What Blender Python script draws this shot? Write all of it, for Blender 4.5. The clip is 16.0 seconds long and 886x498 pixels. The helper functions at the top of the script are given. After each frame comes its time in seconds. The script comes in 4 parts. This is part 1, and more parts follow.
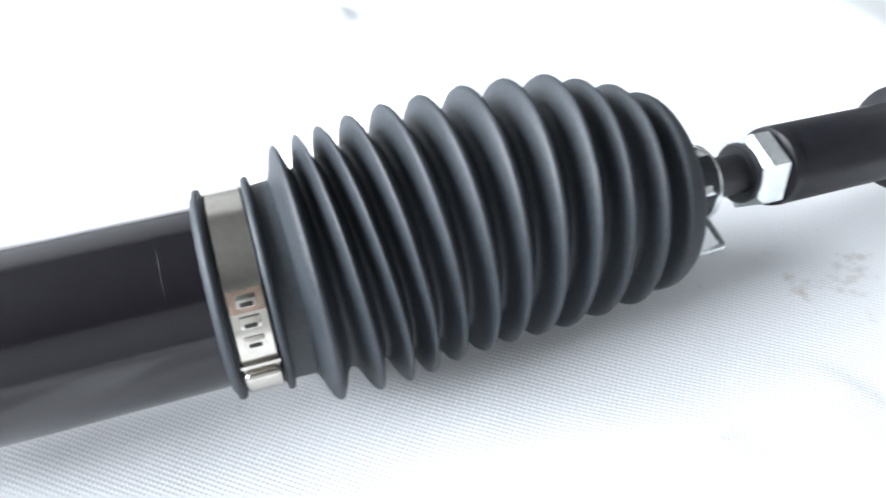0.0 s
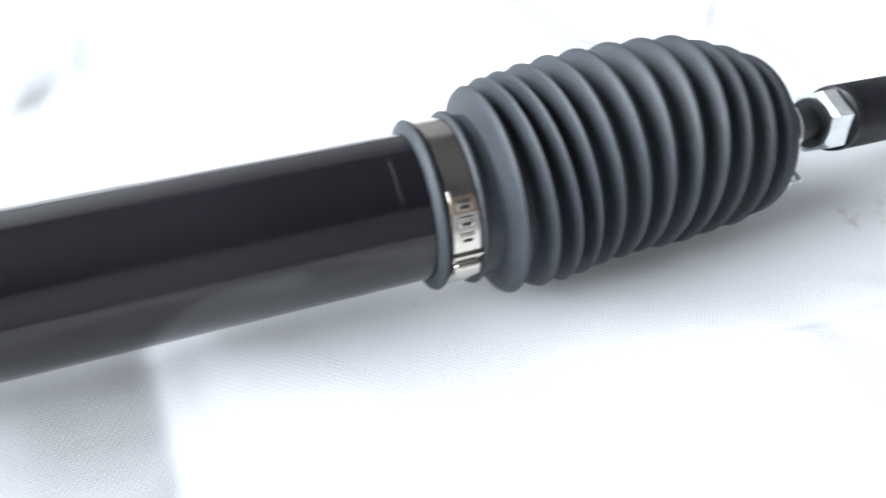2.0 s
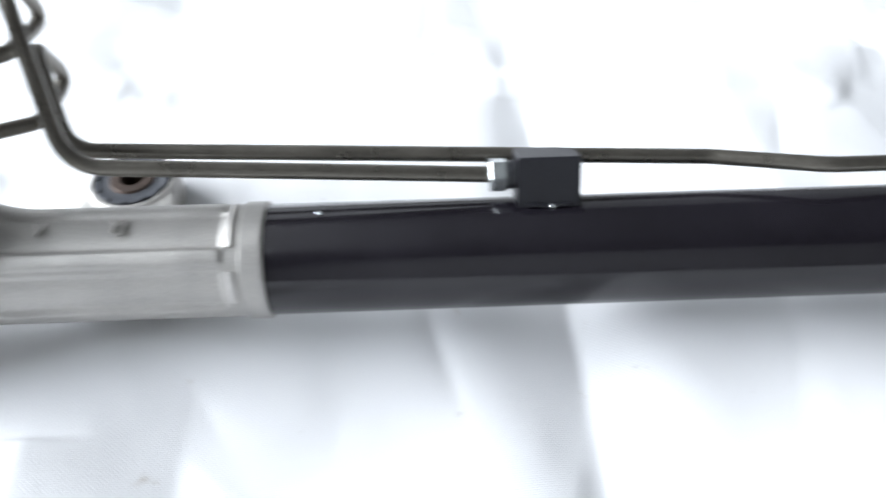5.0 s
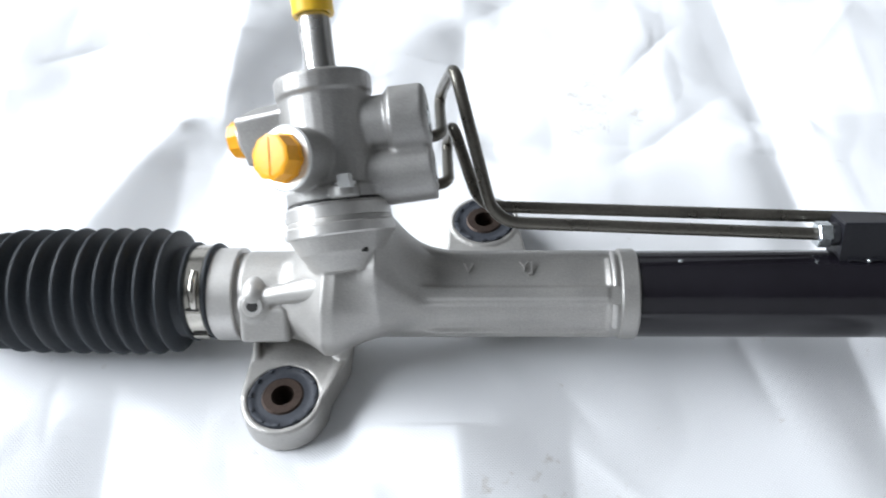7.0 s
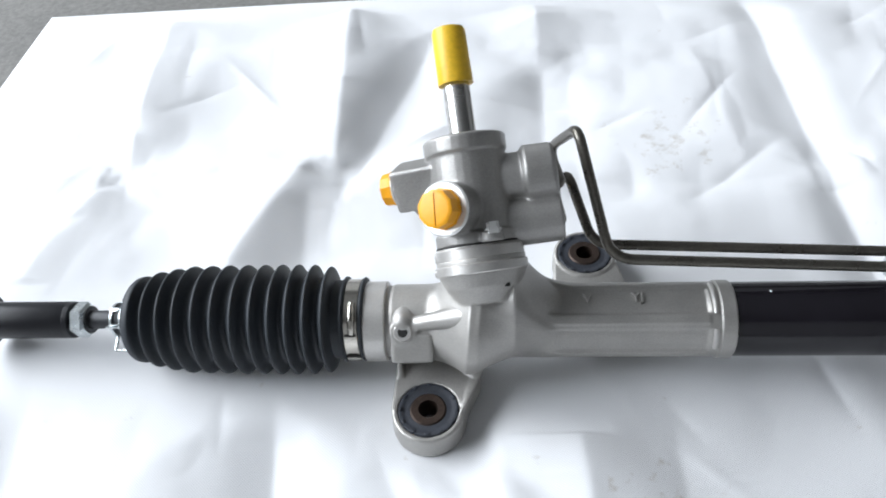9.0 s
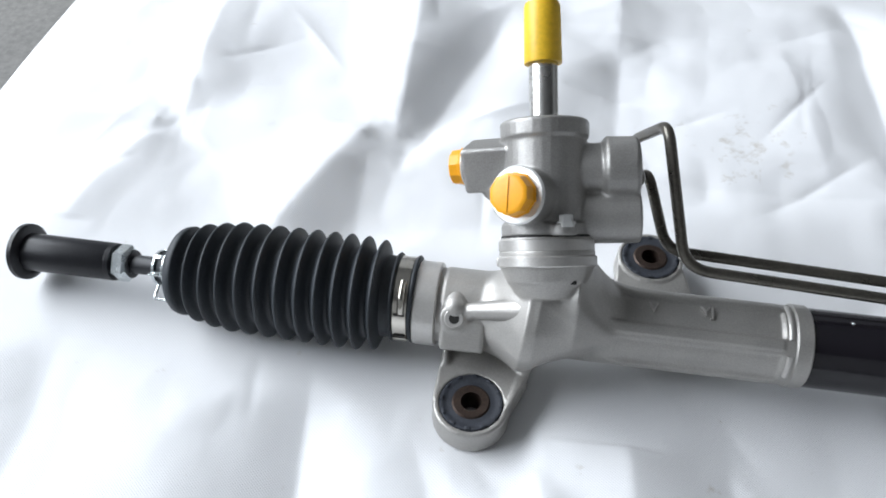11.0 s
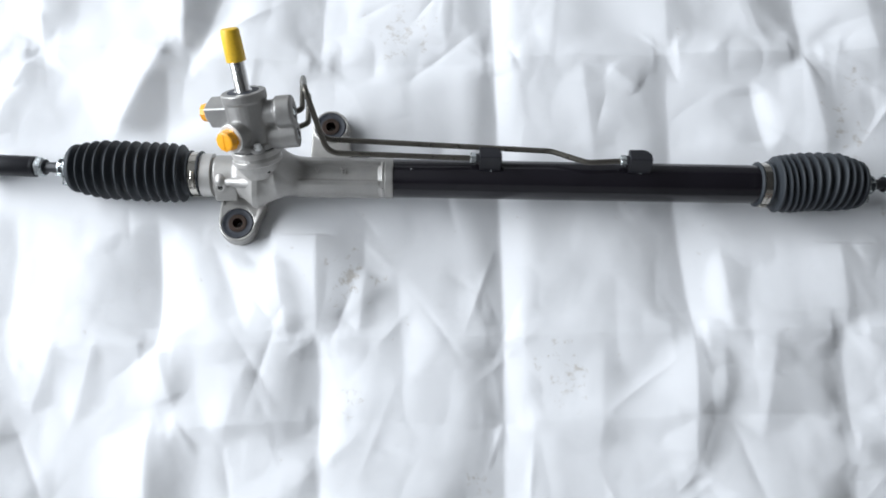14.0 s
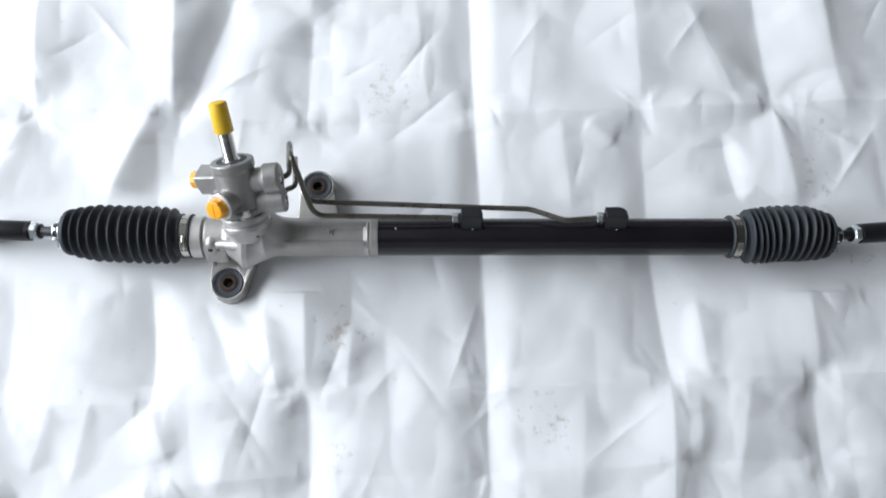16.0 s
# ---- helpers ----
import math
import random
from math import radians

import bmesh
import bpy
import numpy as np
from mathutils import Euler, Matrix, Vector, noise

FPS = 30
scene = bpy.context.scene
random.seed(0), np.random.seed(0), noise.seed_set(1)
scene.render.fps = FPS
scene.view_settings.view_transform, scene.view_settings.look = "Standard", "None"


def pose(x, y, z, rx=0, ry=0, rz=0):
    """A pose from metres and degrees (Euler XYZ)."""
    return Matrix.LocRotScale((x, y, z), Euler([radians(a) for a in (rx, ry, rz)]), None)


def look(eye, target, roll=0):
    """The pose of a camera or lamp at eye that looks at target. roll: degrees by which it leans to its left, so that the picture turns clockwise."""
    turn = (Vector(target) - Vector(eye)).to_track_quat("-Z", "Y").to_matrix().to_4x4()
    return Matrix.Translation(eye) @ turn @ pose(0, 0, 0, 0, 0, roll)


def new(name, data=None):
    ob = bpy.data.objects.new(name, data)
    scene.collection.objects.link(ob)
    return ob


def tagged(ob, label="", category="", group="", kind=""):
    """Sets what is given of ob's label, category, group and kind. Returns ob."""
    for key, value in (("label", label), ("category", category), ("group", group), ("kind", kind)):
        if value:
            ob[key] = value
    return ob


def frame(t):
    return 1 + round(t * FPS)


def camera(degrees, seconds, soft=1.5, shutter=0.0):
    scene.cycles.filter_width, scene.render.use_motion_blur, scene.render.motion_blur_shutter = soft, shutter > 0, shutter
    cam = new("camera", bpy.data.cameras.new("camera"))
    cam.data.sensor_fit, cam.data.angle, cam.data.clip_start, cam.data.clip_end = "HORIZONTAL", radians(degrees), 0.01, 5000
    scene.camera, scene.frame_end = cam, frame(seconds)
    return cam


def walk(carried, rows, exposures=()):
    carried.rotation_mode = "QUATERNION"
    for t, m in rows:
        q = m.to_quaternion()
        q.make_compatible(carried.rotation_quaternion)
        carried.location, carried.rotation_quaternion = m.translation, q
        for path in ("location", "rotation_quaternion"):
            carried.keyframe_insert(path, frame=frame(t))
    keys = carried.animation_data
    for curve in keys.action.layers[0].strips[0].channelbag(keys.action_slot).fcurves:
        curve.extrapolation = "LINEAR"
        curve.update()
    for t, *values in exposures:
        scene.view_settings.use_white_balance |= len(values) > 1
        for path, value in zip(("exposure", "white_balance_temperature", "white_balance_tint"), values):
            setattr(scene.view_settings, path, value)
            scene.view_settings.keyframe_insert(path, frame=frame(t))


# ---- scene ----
cam = camera(59.58, 16.0, soft=1.8, shutter=0.5)
PATH = [
    (0.0, pose(0.4270, -0.1369, 0.1715, 46.00, -0.04, -18.99)),
    (0.5, pose(0.4329, -0.1453, 0.1790, 45.77, -1.72, -21.14)),
    (1.0, pose(0.4217, -0.1513, 0.1821, 45.47, -2.49, -22.20)),
    (1.5, pose(0.3952, -0.1535, 0.1842, 44.82, -2.95, -21.95)),
    (2.0, pose(0.3587, -0.1600, 0.1908, 44.27, -2.60, -20.29)),
    (2.5, pose(0.3232, -0.1658, 0.2027, 42.61, -2.04, -18.11)),
    (3.0, pose(0.2648, -0.1763, 0.2140, 42.86, -3.43, -17.27)),
    (3.5, pose(0.2120, -0.1882, 0.2268, 43.10, -3.26, -15.12)),
    (4.0, pose(0.1596, -0.1881, 0.2399, 41.75, -2.90, -11.24)),
    (4.5, pose(0.1151, -0.1922, 0.2539, 41.01, -0.98, -6.65)),
    (5.0, pose(0.0625, -0.2066, 0.2655, 42.12, 0.40, -2.20)),
    (5.2, pose(0.0482, -0.2098, 0.2678, 42.33, 1.54, -0.10)),
    (7.3, pose(-0.0797, -0.2575, 0.3667, 41.80, 3.34, 2.56)),
    (7.5, pose(-0.0848, -0.2609, 0.3761, 41.81, 3.57, 2.52)),
    (8.0, pose(-0.0919, -0.2726, 0.3965, 42.27, 4.82, 2.76)),
    (8.5, pose(-0.1128, -0.2841, 0.4042, 42.97, 4.22, 2.44)),
    (9.0, pose(-0.1319, -0.2879, 0.4122, 42.65, 3.81, 2.38)),
    (9.2, pose(-0.1409, -0.2899, 0.4125, 42.77, 3.49, 2.05)),
    (11.3, pose(-0.1528, -0.2602, 0.3968, 40.08, 0.67, 9.38)),
    (11.5, pose(-0.1466, -0.2554, 0.4244, 39.03, 1.65, 6.44)),
    (12.0, pose(-0.0850, -0.2608, 0.5196, 33.34, 2.02, 6.84)),
    (12.5, pose(-0.0369, -0.2645, 0.6423, 26.64, 1.43, 4.38)),
    (13.0, pose(0.0000, -0.2900, 0.7425, 21.59, 0.36, 2.42)),
    (13.5, pose(0.0267, -0.3006, 0.8135, 17.52, -0.29, 1.31)),
    (14.0, pose(0.0485, -0.3171, 0.8648, 15.72, -0.89, 0.70)),
    (14.5, pose(0.0559, -0.3161, 0.8915, 14.63, -1.29, 0.31)),
    (15.0, pose(0.0578, -0.3096, 0.8968, 14.62, -1.25, -0.02)),
    (15.5, pose(0.0579, -0.2905, 0.9029, 15.17, -1.19, -0.20)),
    (16.0, pose(0.0589, -0.2701, 0.9099, 16.25, -1.08, -0.35)),
]
EXPO = [(0.0, 1.5), (0.5, 1.4), (1.2, 1.3), (2.0, 1.27), (3.5, 1.05), (5.2, 0.75), (7.3, 0.3), (8.0, 0.12), (9.2, 0.0), (11.5, -0.1), (13.0, -0.12), (14.0, -0.08), (16.0, -0.09)]
walk(cam, PATH, exposures=EXPO)

# ---- light: a workshop with one wide opening to the overcast day ----
world = bpy.data.worlds.new("sky")
scene.world = world
world.use_nodes = True
sky = world.node_tree.nodes.new("ShaderNodeTexSky")
sky.sky_type, sky.sun_disc = "NISHITA", False
sky.sun_elevation, sky.sun_rotation = radians(38), radians(-75)
world.node_tree.links.new(sky.outputs[0], world.node_tree.nodes["Background"].inputs[0])
world.node_tree.nodes["Background"].inputs[1].default_value = 0.1


def opening_light(name, where, aim, wide, tall, watts, colour):
    data = bpy.data.lights.new(name, "AREA")
    data.shape, data.size, data.size_y, data.energy, data.color = "RECTANGLE", wide, tall, watts, colour
    ob = new(name, data)
    ob.matrix_world = look(where, aim)
    return ob


opening_light("doorway_light", (-2.75, 0.55, 1.80), (-1.0, 0.45, 1.15), 3.6, 1.9, 239, (0.873, 0.934, 1.0))


# ---- materials ----
def material(name, colour, rough=0.5, metal=0.0, coat=0.0, spec=0.5, grain=0.0, scale=400.0, vary=0.12, patch=25.0, rough_vary=0.1):
    """Principled surface with colour and gloss that vary at two scales, and a fine relief."""
    m = bpy.data.materials.new(name)
    m.use_nodes = True
    t = m.node_tree
    b = t.nodes["Principled BSDF"]
    b.inputs["Metallic"].default_value, b.inputs["Specular IOR Level"].default_value = metal, spec
    b.inputs["Coat Weight"].default_value, b.inputs["Coat Roughness"].default_value = coat, 0.08
    co = t.nodes.new("ShaderNodeTexCoord")
    big, fine = t.nodes.new("ShaderNodeTexNoise"), t.nodes.new("ShaderNodeTexNoise")
    big.inputs["Scale"].default_value, fine.inputs["Scale"].default_value = patch, scale
    big.inputs["Detail"].default_value, fine.inputs["Detail"].default_value = 4, 2
    for n in (big, fine):
        t.links.new(co.outputs["Object"], n.inputs["Vector"])
    add = t.nodes.new("ShaderNodeMath")
    add.operation = "ADD"
    t.links.new(big.outputs[0], add.inputs[0])
    t.links.new(fine.outputs[0], add.inputs[1])
    ramp = t.nodes.new("ShaderNodeMapRange")
    ramp.inputs["From Min"].default_value, ramp.inputs["From Max"].default_value = 0.7, 1.3
    ramp.inputs["To Min"].default_value, ramp.inputs["To Max"].default_value = 1 - vary, 1 + vary
    t.links.new(add.outputs[0], ramp.inputs[0])
    mix = t.nodes.new("ShaderNodeVectorMath")
    mix.operation = "SCALE"
    mix.inputs[0].default_value = colour
    t.links.new(ramp.outputs[0], mix.inputs["Scale"])
    t.links.new(mix.outputs[0], b.inputs["Base Color"])
    rr = t.nodes.new("ShaderNodeMapRange")
    rr.inputs["From Min"].default_value, rr.inputs["From Max"].default_value = 0.3, 0.7
    rr.inputs["To Min"].default_value, rr.inputs["To Max"].default_value = rough * (1 - rough_vary), rough * (1 + rough_vary)
    t.links.new(big.outputs[0], rr.inputs[0])
    t.links.new(rr.outputs[0], b.inputs["Roughness"])
    if grain:
        bump = t.nodes.new("ShaderNodeBump")
        bump.inputs["Strength"].default_value, bump.inputs["Distance"].default_value = 0.6, grain
        t.links.new(fine.outputs[0], bump.inputs["Height"])
        t.links.new(bump.outputs[0], b.inputs["Normal"])
    return m


RUBBER = material("boot_rubber", (0.026, 0.031, 0.037), 0.56, spec=0.42, grain=0.0002, scale=900, vary=0.25, patch=40)
GLOSS = material("black_paint", (0.0078, 0.0068, 0.0095), 0.17, spec=0.38, coat=0.12, grain=0.00003, scale=500, vary=0.3, patch=18, rough_vary=0.35)
SATIN = material("black_satin_paint", (0.012, 0.012, 0.016), 0.42, spec=0.4, grain=0.0001, scale=700, vary=0.2)
PLASTIC = material("black_plastic", (0.010, 0.010, 0.013), 0.36, spec=0.38, grain=0.00008, scale=500, vary=0.25)
ALLOY = material("cast_alloy", (0.405, 0.392, 0.373), 0.45, metal=0.60, grain=0.0003, scale=1300, vary=0.14, patch=45, rough_vary=0.2)
VALVE_ALLOY = material("grey_valve_casting", (0.365, 0.355, 0.342), 0.44, metal=0.62, grain=0.0003, scale=1300, vary=0.16, patch=45, rough_vary=0.2)
MACHINED = material("machined_alloy", (0.54, 0.525, 0.505), 0.36, metal=0.58, grain=0.0001, scale=800, vary=0.07, patch=60)
CHAMFER = material("bright_turned_alloy", (0.85, 0.85, 0.84), 0.32, metal=0.5, vary=0.05, patch=80)
STEEL = material("ground_steel", (0.66, 0.65, 0.63), 0.26, metal=1.0, grain=0.00002, scale=900, vary=0.1, patch=50)
BAND = material("stainless_band", (0.50, 0.475, 0.43), 0.2, metal=1.0, grain=0.00004, scale=600, vary=0.12, patch=70)
TEMPER = material("heat_tinted_steel", (0.40, 0.30, 0.24), 0.26, metal=1.0, vary=0.3, patch=160)
ZINC = material("zinc_plating", (0.70, 0.74, 0.75), 0.26, metal=0.9, grain=0.00004, scale=700, vary=0.14, patch=120)
PIPE = material("plated_pipe", (0.14, 0.130, 0.112), 0.32, metal=0.75, grain=0.00003, scale=600, vary=0.18, patch=60, rough_vary=0.25)
ROD = material("dark_phosphated_steel", (0.03, 0.031, 0.035), 0.45, metal=0.2, grain=0.0001, scale=600, vary=0.25)
YELLOW = material("yellow_vinyl", (0.84, 0.52, 0.03), 0.42, grain=0.0001, scale=500, vary=0.1, patch=60)
ORANGE = material("orange_plastic", (0.92, 0.40, 0.012), 0.38, grain=0.00006, scale=500, vary=0.07, patch=70)
BUSH = material("bushing_rubber", (0.030, 0.034, 0.044), 0.55, grain=0.0002, scale=700, vary=0.3, patch=90)
BRONZE = material("rusty_bronze_sleeve", (0.060, 0.042, 0.034), 0.5, metal=0.7, grain=0.0001, scale=700, vary=0.3, patch=120)
# near-black that paints the shade inside bores, slots and gaps
RECESS_SHADE = material("recess_shade", (0.012, 0.011, 0.010), 0.6, vary=0.2)
CONCRETE = material("dusty_concrete", (0.17, 0.165, 0.155), 0.8, grain=0.001, scale=180, vary=0.25, patch=6)
WALL = material("grey_limewash", (0.50, 0.50, 0.50), 0.85, grain=0.001, scale=60, vary=0.1, patch=3)
# unseen ceiling, kept dark so that the tube reflects little from above
CEILING = material("dark_board", (0.15, 0.15, 0.15), 0.9, grain=0.001, scale=40, vary=0.15, patch=3)


def fabric():
    """White non-woven sheet: embossed dots, faint threads and a few dirty patches."""
    m = bpy.data.materials.new("white_nonwoven_sheet")
    m.use_nodes = True
    t = m.node_tree
    b = t.nodes["Principled BSDF"]
    b.inputs["Roughness"].default_value, b.inputs["Specular IOR Level"].default_value = 0.75, 0.25
    b.inputs["Sheen Weight"].default_value = 0.1
    co = t.nodes.new("ShaderNodeTexCoord")
    waves = []
    for angle in (38, -52):
        turn = t.nodes.new("ShaderNodeMapping")
        turn.inputs["Rotation"].default_value = (0, 0, radians(angle))
        t.links.new(co.outputs["Object"], turn.inputs["Vector"])
        w = t.nodes.new("ShaderNodeTexWave")
        w.inputs["Scale"].default_value, w.inputs["Distortion"].default_value, w.inputs["Detail"].default_value = 250, 0.25, 1
        t.links.new(turn.outputs[0], w.inputs["Vector"])
        waves.append(w)
    dots = t.nodes.new("ShaderNodeMath")
    dots.operation = "MULTIPLY"
    t.links.new(waves[0].outputs["Fac"], dots.inputs[0])
    t.links.new(waves[1].outputs["Fac"], dots.inputs[1])
    fibre = t.nodes.new("ShaderNodeTexNoise")
    fibre.inputs["Scale"].default_value, fibre.inputs["Detail"].default_value = 130, 5
    t.links.new(co.outputs["Object"], fibre.inputs["Vector"])
    both = t.nodes.new("ShaderNodeMath")
    both.operation = "ADD"
    t.links.new(dots.outputs[0], both.inputs[0])
    t.links.new(fibre.outputs[0], both.inputs[1])
    bump = t.nodes.new("ShaderNodeBump")
    bump.inputs["Strength"].default_value, bump.inputs["Distance"].default_value = 0.40, 0.0003
    t.links.new(both.outputs[0], bump.inputs["Height"])
    t.links.new(bump.outputs[0], b.inputs["Normal"])
    # dirty patches where shoes and cartons have stood
    crumbs = t.nodes.new("ShaderNodeTexNoise")
    crumbs.inputs["Scale"].default_value, crumbs.inputs["Detail"].default_value, crumbs.inputs["Roughness"].default_value = 75, 7, 0.68
    t.links.new(co.outputs["Object"], crumbs.inputs["Vector"])
    total = None
    for x, y, r in ((-0.045, -0.112, 0.055), (0.20, -0.215, 0.06), (0.105, -0.335, 0.035), (-0.042, -0.25, 0.03),
                    (0.01, 0.215, 0.07), (0.55, 0.085, 0.06), (0.27, -0.02, 0.02), (0.565, 0.155, 0.03), (0.6, -0.02, 0.03)):
        d = t.nodes.new("ShaderNodeVectorMath")
        d.operation = "DISTANCE"
        d.inputs[1].default_value = (x, y, 0)
        t.links.new(co.outputs["Object"], d.inputs[0])
        near = t.nodes.new("ShaderNodeMapRange")
        near.inputs["From Min"].default_value, near.inputs["From Max"].default_value = r, 0
        t.links.new(d.outputs["Value"], near.inputs[0])
        if total is None:
            total = near.outputs[0]
        else:
            mx = t.nodes.new("ShaderNodeMath")
            mx.operation = "MAXIMUM"
            t.links.new(total, mx.inputs[0])
            t.links.new(near.outputs[0], mx.inputs[1])
            total = mx.outputs[0]
    lift = t.nodes.new("ShaderNodeMath")
    lift.operation, lift.inputs[1].default_value = "MULTIPLY", 0.19
    t.links.new(total, lift.inputs[0])
    sum_ = t.nodes.new("ShaderNodeMath")
    sum_.operation = "ADD"
    t.links.new(crumbs.outputs[0], sum_.inputs[0])
    t.links.new(lift.outputs[0], sum_.inputs[1])
    cut = t.nodes.new("ShaderNodeMapRange")
    cut.inputs["From Min"].default_value, cut.inputs["From Max"].default_value = 0.655, 0.80
    cut.inputs["To Max"].default_value = 0.55
    t.links.new(sum_.outputs[0], cut.inputs[0])
    mix = t.nodes.new("ShaderNodeMix")
    mix.data_type = "RGBA"
    mix.inputs[6].default_value, mix.inputs[7].default_value = (0.83, 0.835, 0.85, 1), (0.42, 0.36, 0.28, 1)
    t.links.new(cut.outputs[0], mix.inputs[0])
    # embossed dots are a little denser than the web between them
    tone = t.nodes.new("ShaderNodeMapRange")
    tone.inputs["To Min"].default_value, tone.inputs["To Max"].default_value = 0.94, 1.0
    t.links.new(dots.outputs[0], tone.inputs[0])
    out = t.nodes.new("ShaderNodeVectorMath")
    out.operation = "SCALE"
    t.links.new(mix.outputs[2], out.inputs[0])
    t.links.new(tone.outputs[0], out.inputs["Scale"])
    t.links.new(out.outputs[0], b.inputs["Base Color"])
    return m


SHEET = fabric()


# ---- mesh helpers ----
def finish(me, mat, angle=38):
    me.materials.append(mat)
    me.polygons.foreach_set("use_smooth", [True] * len(me.polygons))
    me.set_sharp_from_angle(angle=radians(angle))


def part(name, bm, mat, parent, label="", angle=38):
    """One mesh object made of bm, under a thing or a part."""
    bmesh.ops.recalc_face_normals(bm, faces=bm.faces)
    me = bpy.data.meshes.new(name)
    bm.to_mesh(me)
    bm.free()
    finish(me, mat, angle)
    ob = new(name, me)
    ob.parent = parent
    return tagged(ob, label)


def along(origin, way, up=(0, 0, 1)):
    """A frame at origin whose local x runs along way."""
    x = Vector(way).normalized()
    y = Vector(up).cross(x).normalized()
    z = x.cross(y)
    return Matrix.Translation(origin) @ Matrix((x, y, z)).transposed().to_4x4()


def lathe(bm, profile, m=None, seg=48, centre=None, phase=0.0):
    """Turn (x, radius) pairs round the local x axis of m; centre(x) may bend the axis."""
    m = m or Matrix()
    rings = []
    for x, r in profile:
        cy, cz = centre(x) if centre else (0.0, 0.0)
        if r < 1e-6:
            rings.append([bm.verts.new(m @ Vector((x, cy, cz)))])
        else:
            rings.append([bm.verts.new(m @ Vector((x, cy + r * math.cos(phase + 2 * math.pi * k / seg), cz + r * math.sin(phase + 2 * math.pi * k / seg))))
                          for k in range(seg)])
    for a, b in zip(rings, rings[1:]):
        for k in range(seg):
            q = [a[k % len(a)], a[(k + 1) % len(a)], b[(k + 1) % len(b)], b[k % len(b)]]
            q = [v for i, v in enumerate(q) if v not in q[:i]]
            if len(q) > 2:
                bm.faces.new(q)
    return bm


def rod(bm, a, b, r0, r1=None, seg=32, cham=0.0008):
    """Closed cylinder or cone from a to b, its rims chamfered."""
    r1 = r0 if r1 is None else r1
    a, b = Vector(a), Vector(b)
    n = (b - a).length
    up = (0, 0, 1) if abs((b - a).normalized().z) < 0.95 else (0, 1, 0)
    c = min(cham, n * 0.3, r0 * 0.3)
    return lathe(bm, [(0, 0), (0, r0 - c), (c, r0), (n - c, r1), (n, r1 - c), (n, 0)], along(a, b - a, up), seg)


def ball(bm, at, r):
    bmesh.ops.create_uvsphere(bm, u_segments=24, v_segments=16, radius=r, matrix=Matrix.Translation(at))


def limb(bm, a, b, r0, r1):
    """Rounded tapering bar: a cast web or fillet."""
    rod(bm, a, b, r0, r1, cham=0.0)
    ball(bm, a, r0)
    ball(bm, b, r1)


def hull(bm, *corners):
    made = bmesh.ops.convex_hull(bm, input=[bm.verts.new(c) for c in corners])
    bmesh.ops.delete(bm, geom=[g for g in made["geom_interior"] if isinstance(g, bmesh.types.BMVert)], context="VERTS")


def block(bm, size, m, bevel=0.001, steps=2):
    made = bmesh.ops.create_cube(bm, size=1, matrix=m @ Matrix.Diagonal((*size, 1)))
    edges = list({e for v in made["verts"] for e in v.link_edges})
    bmesh.ops.bevel(bm, geom=edges, offset=bevel, segments=steps, affect="EDGES", profile=0.5)


def ring(bm, x0, x1, r_in, r_out, m=None, seg=64, c=0.0004, centre=None):
    """A band with thickness round the local x axis."""
    pts = [(x0, r_in), (x0, r_out - c), (x0 + c, r_out), (x1 - c, r_out), (x1, r_out - c), (x1, r_in), (x0, r_in)]
    return lathe(bm, pts, m, seg, centre)


def bent(points, radius, steps=8):
    """The points of a line whose corners are rounded to that radius, or each to its own."""
    radii = radius if isinstance(radius, tuple) else (radius,) * (len(points) - 2)
    p = [Vector(q) for q in points]
    out = [p[0]]
    for a, b, c, radius in zip(p, p[1:], p[2:], radii):
        u, v = (a - b).normalized(), (c - b).normalized()
        half = u.angle(v) / 2
        reach = min(radius / math.tan(half), 0.45 * (a - b).length, 0.45 * (c - b).length)
        for k in range(steps + 1):
            s = k / steps
            out.append((1 - s) ** 2 * (b + u * reach) + 2 * s * (1 - s) * b + s * s * (b + v * reach))
    return out + [p[-1]]


def sweep(bm, points, r, seg=16):
    """A round bar along points, with closed ends."""
    way = (points[1] - points[0]).normalized()
    side = way.orthogonal().normalized()
    rings = []
    for i, q in enumerate(points):
        nxt = (points[min(i + 1, len(points) - 1)] - points[max(i - 1, 0)]).normalized()
        side = (side - nxt * side.dot(nxt)).normalized()
        up = nxt.cross(side)
        rings.append([bm.verts.new(q + r * (side * math.cos(2 * math.pi * k / seg) + up * math.sin(2 * math.pi * k / seg))) for k in range(seg)])
    for a, b in zip(rings, rings[1:]):
        for k in range(seg):
            bm.faces.new((a[k], a[(k + 1) % seg], b[(k + 1) % seg], b[k]))
    bm.faces.new(rings[0])
    bm.faces.new(list(reversed(rings[-1])))
    return bm


def cast(ob, voxel, rounds):
    """Melt overlapping solids into one casting with soft fillets."""
    r = ob.modifiers.new("melt", "REMESH")
    r.mode, r.voxel_size, r.use_smooth_shade = "VOXEL", voxel, True
    s = ob.modifiers.new("soften", "SMOOTH")
    s.factor, s.iterations = 0.5, rounds
    return ob


def letters(text, size, depth, m, mat, parent, name, label):
    """Raised cast characters."""
    cu = bpy.data.curves.new("letters", "FONT")
    cu.body, cu.size, cu.extrude, cu.align_x, cu.align_y = text, size, depth, "CENTER", "CENTER"
    tmp = new("letters", cu)
    me = bpy.data.meshes.new_from_object(tmp.evaluated_get(bpy.context.evaluated_depsgraph_get()))
    bpy.data.objects.remove(tmp)
    co = np.array([v.co for v in me.vertices])
    mid = (co.min(0) + co.max(0)) / 2
    me.transform(m @ Matrix.Translation((-mid[0], -mid[1], 0)))
    me.materials.clear()
    finish(me, mat)
    ob = new(name, me)
    ob.parent = parent
    return tagged(ob, label)


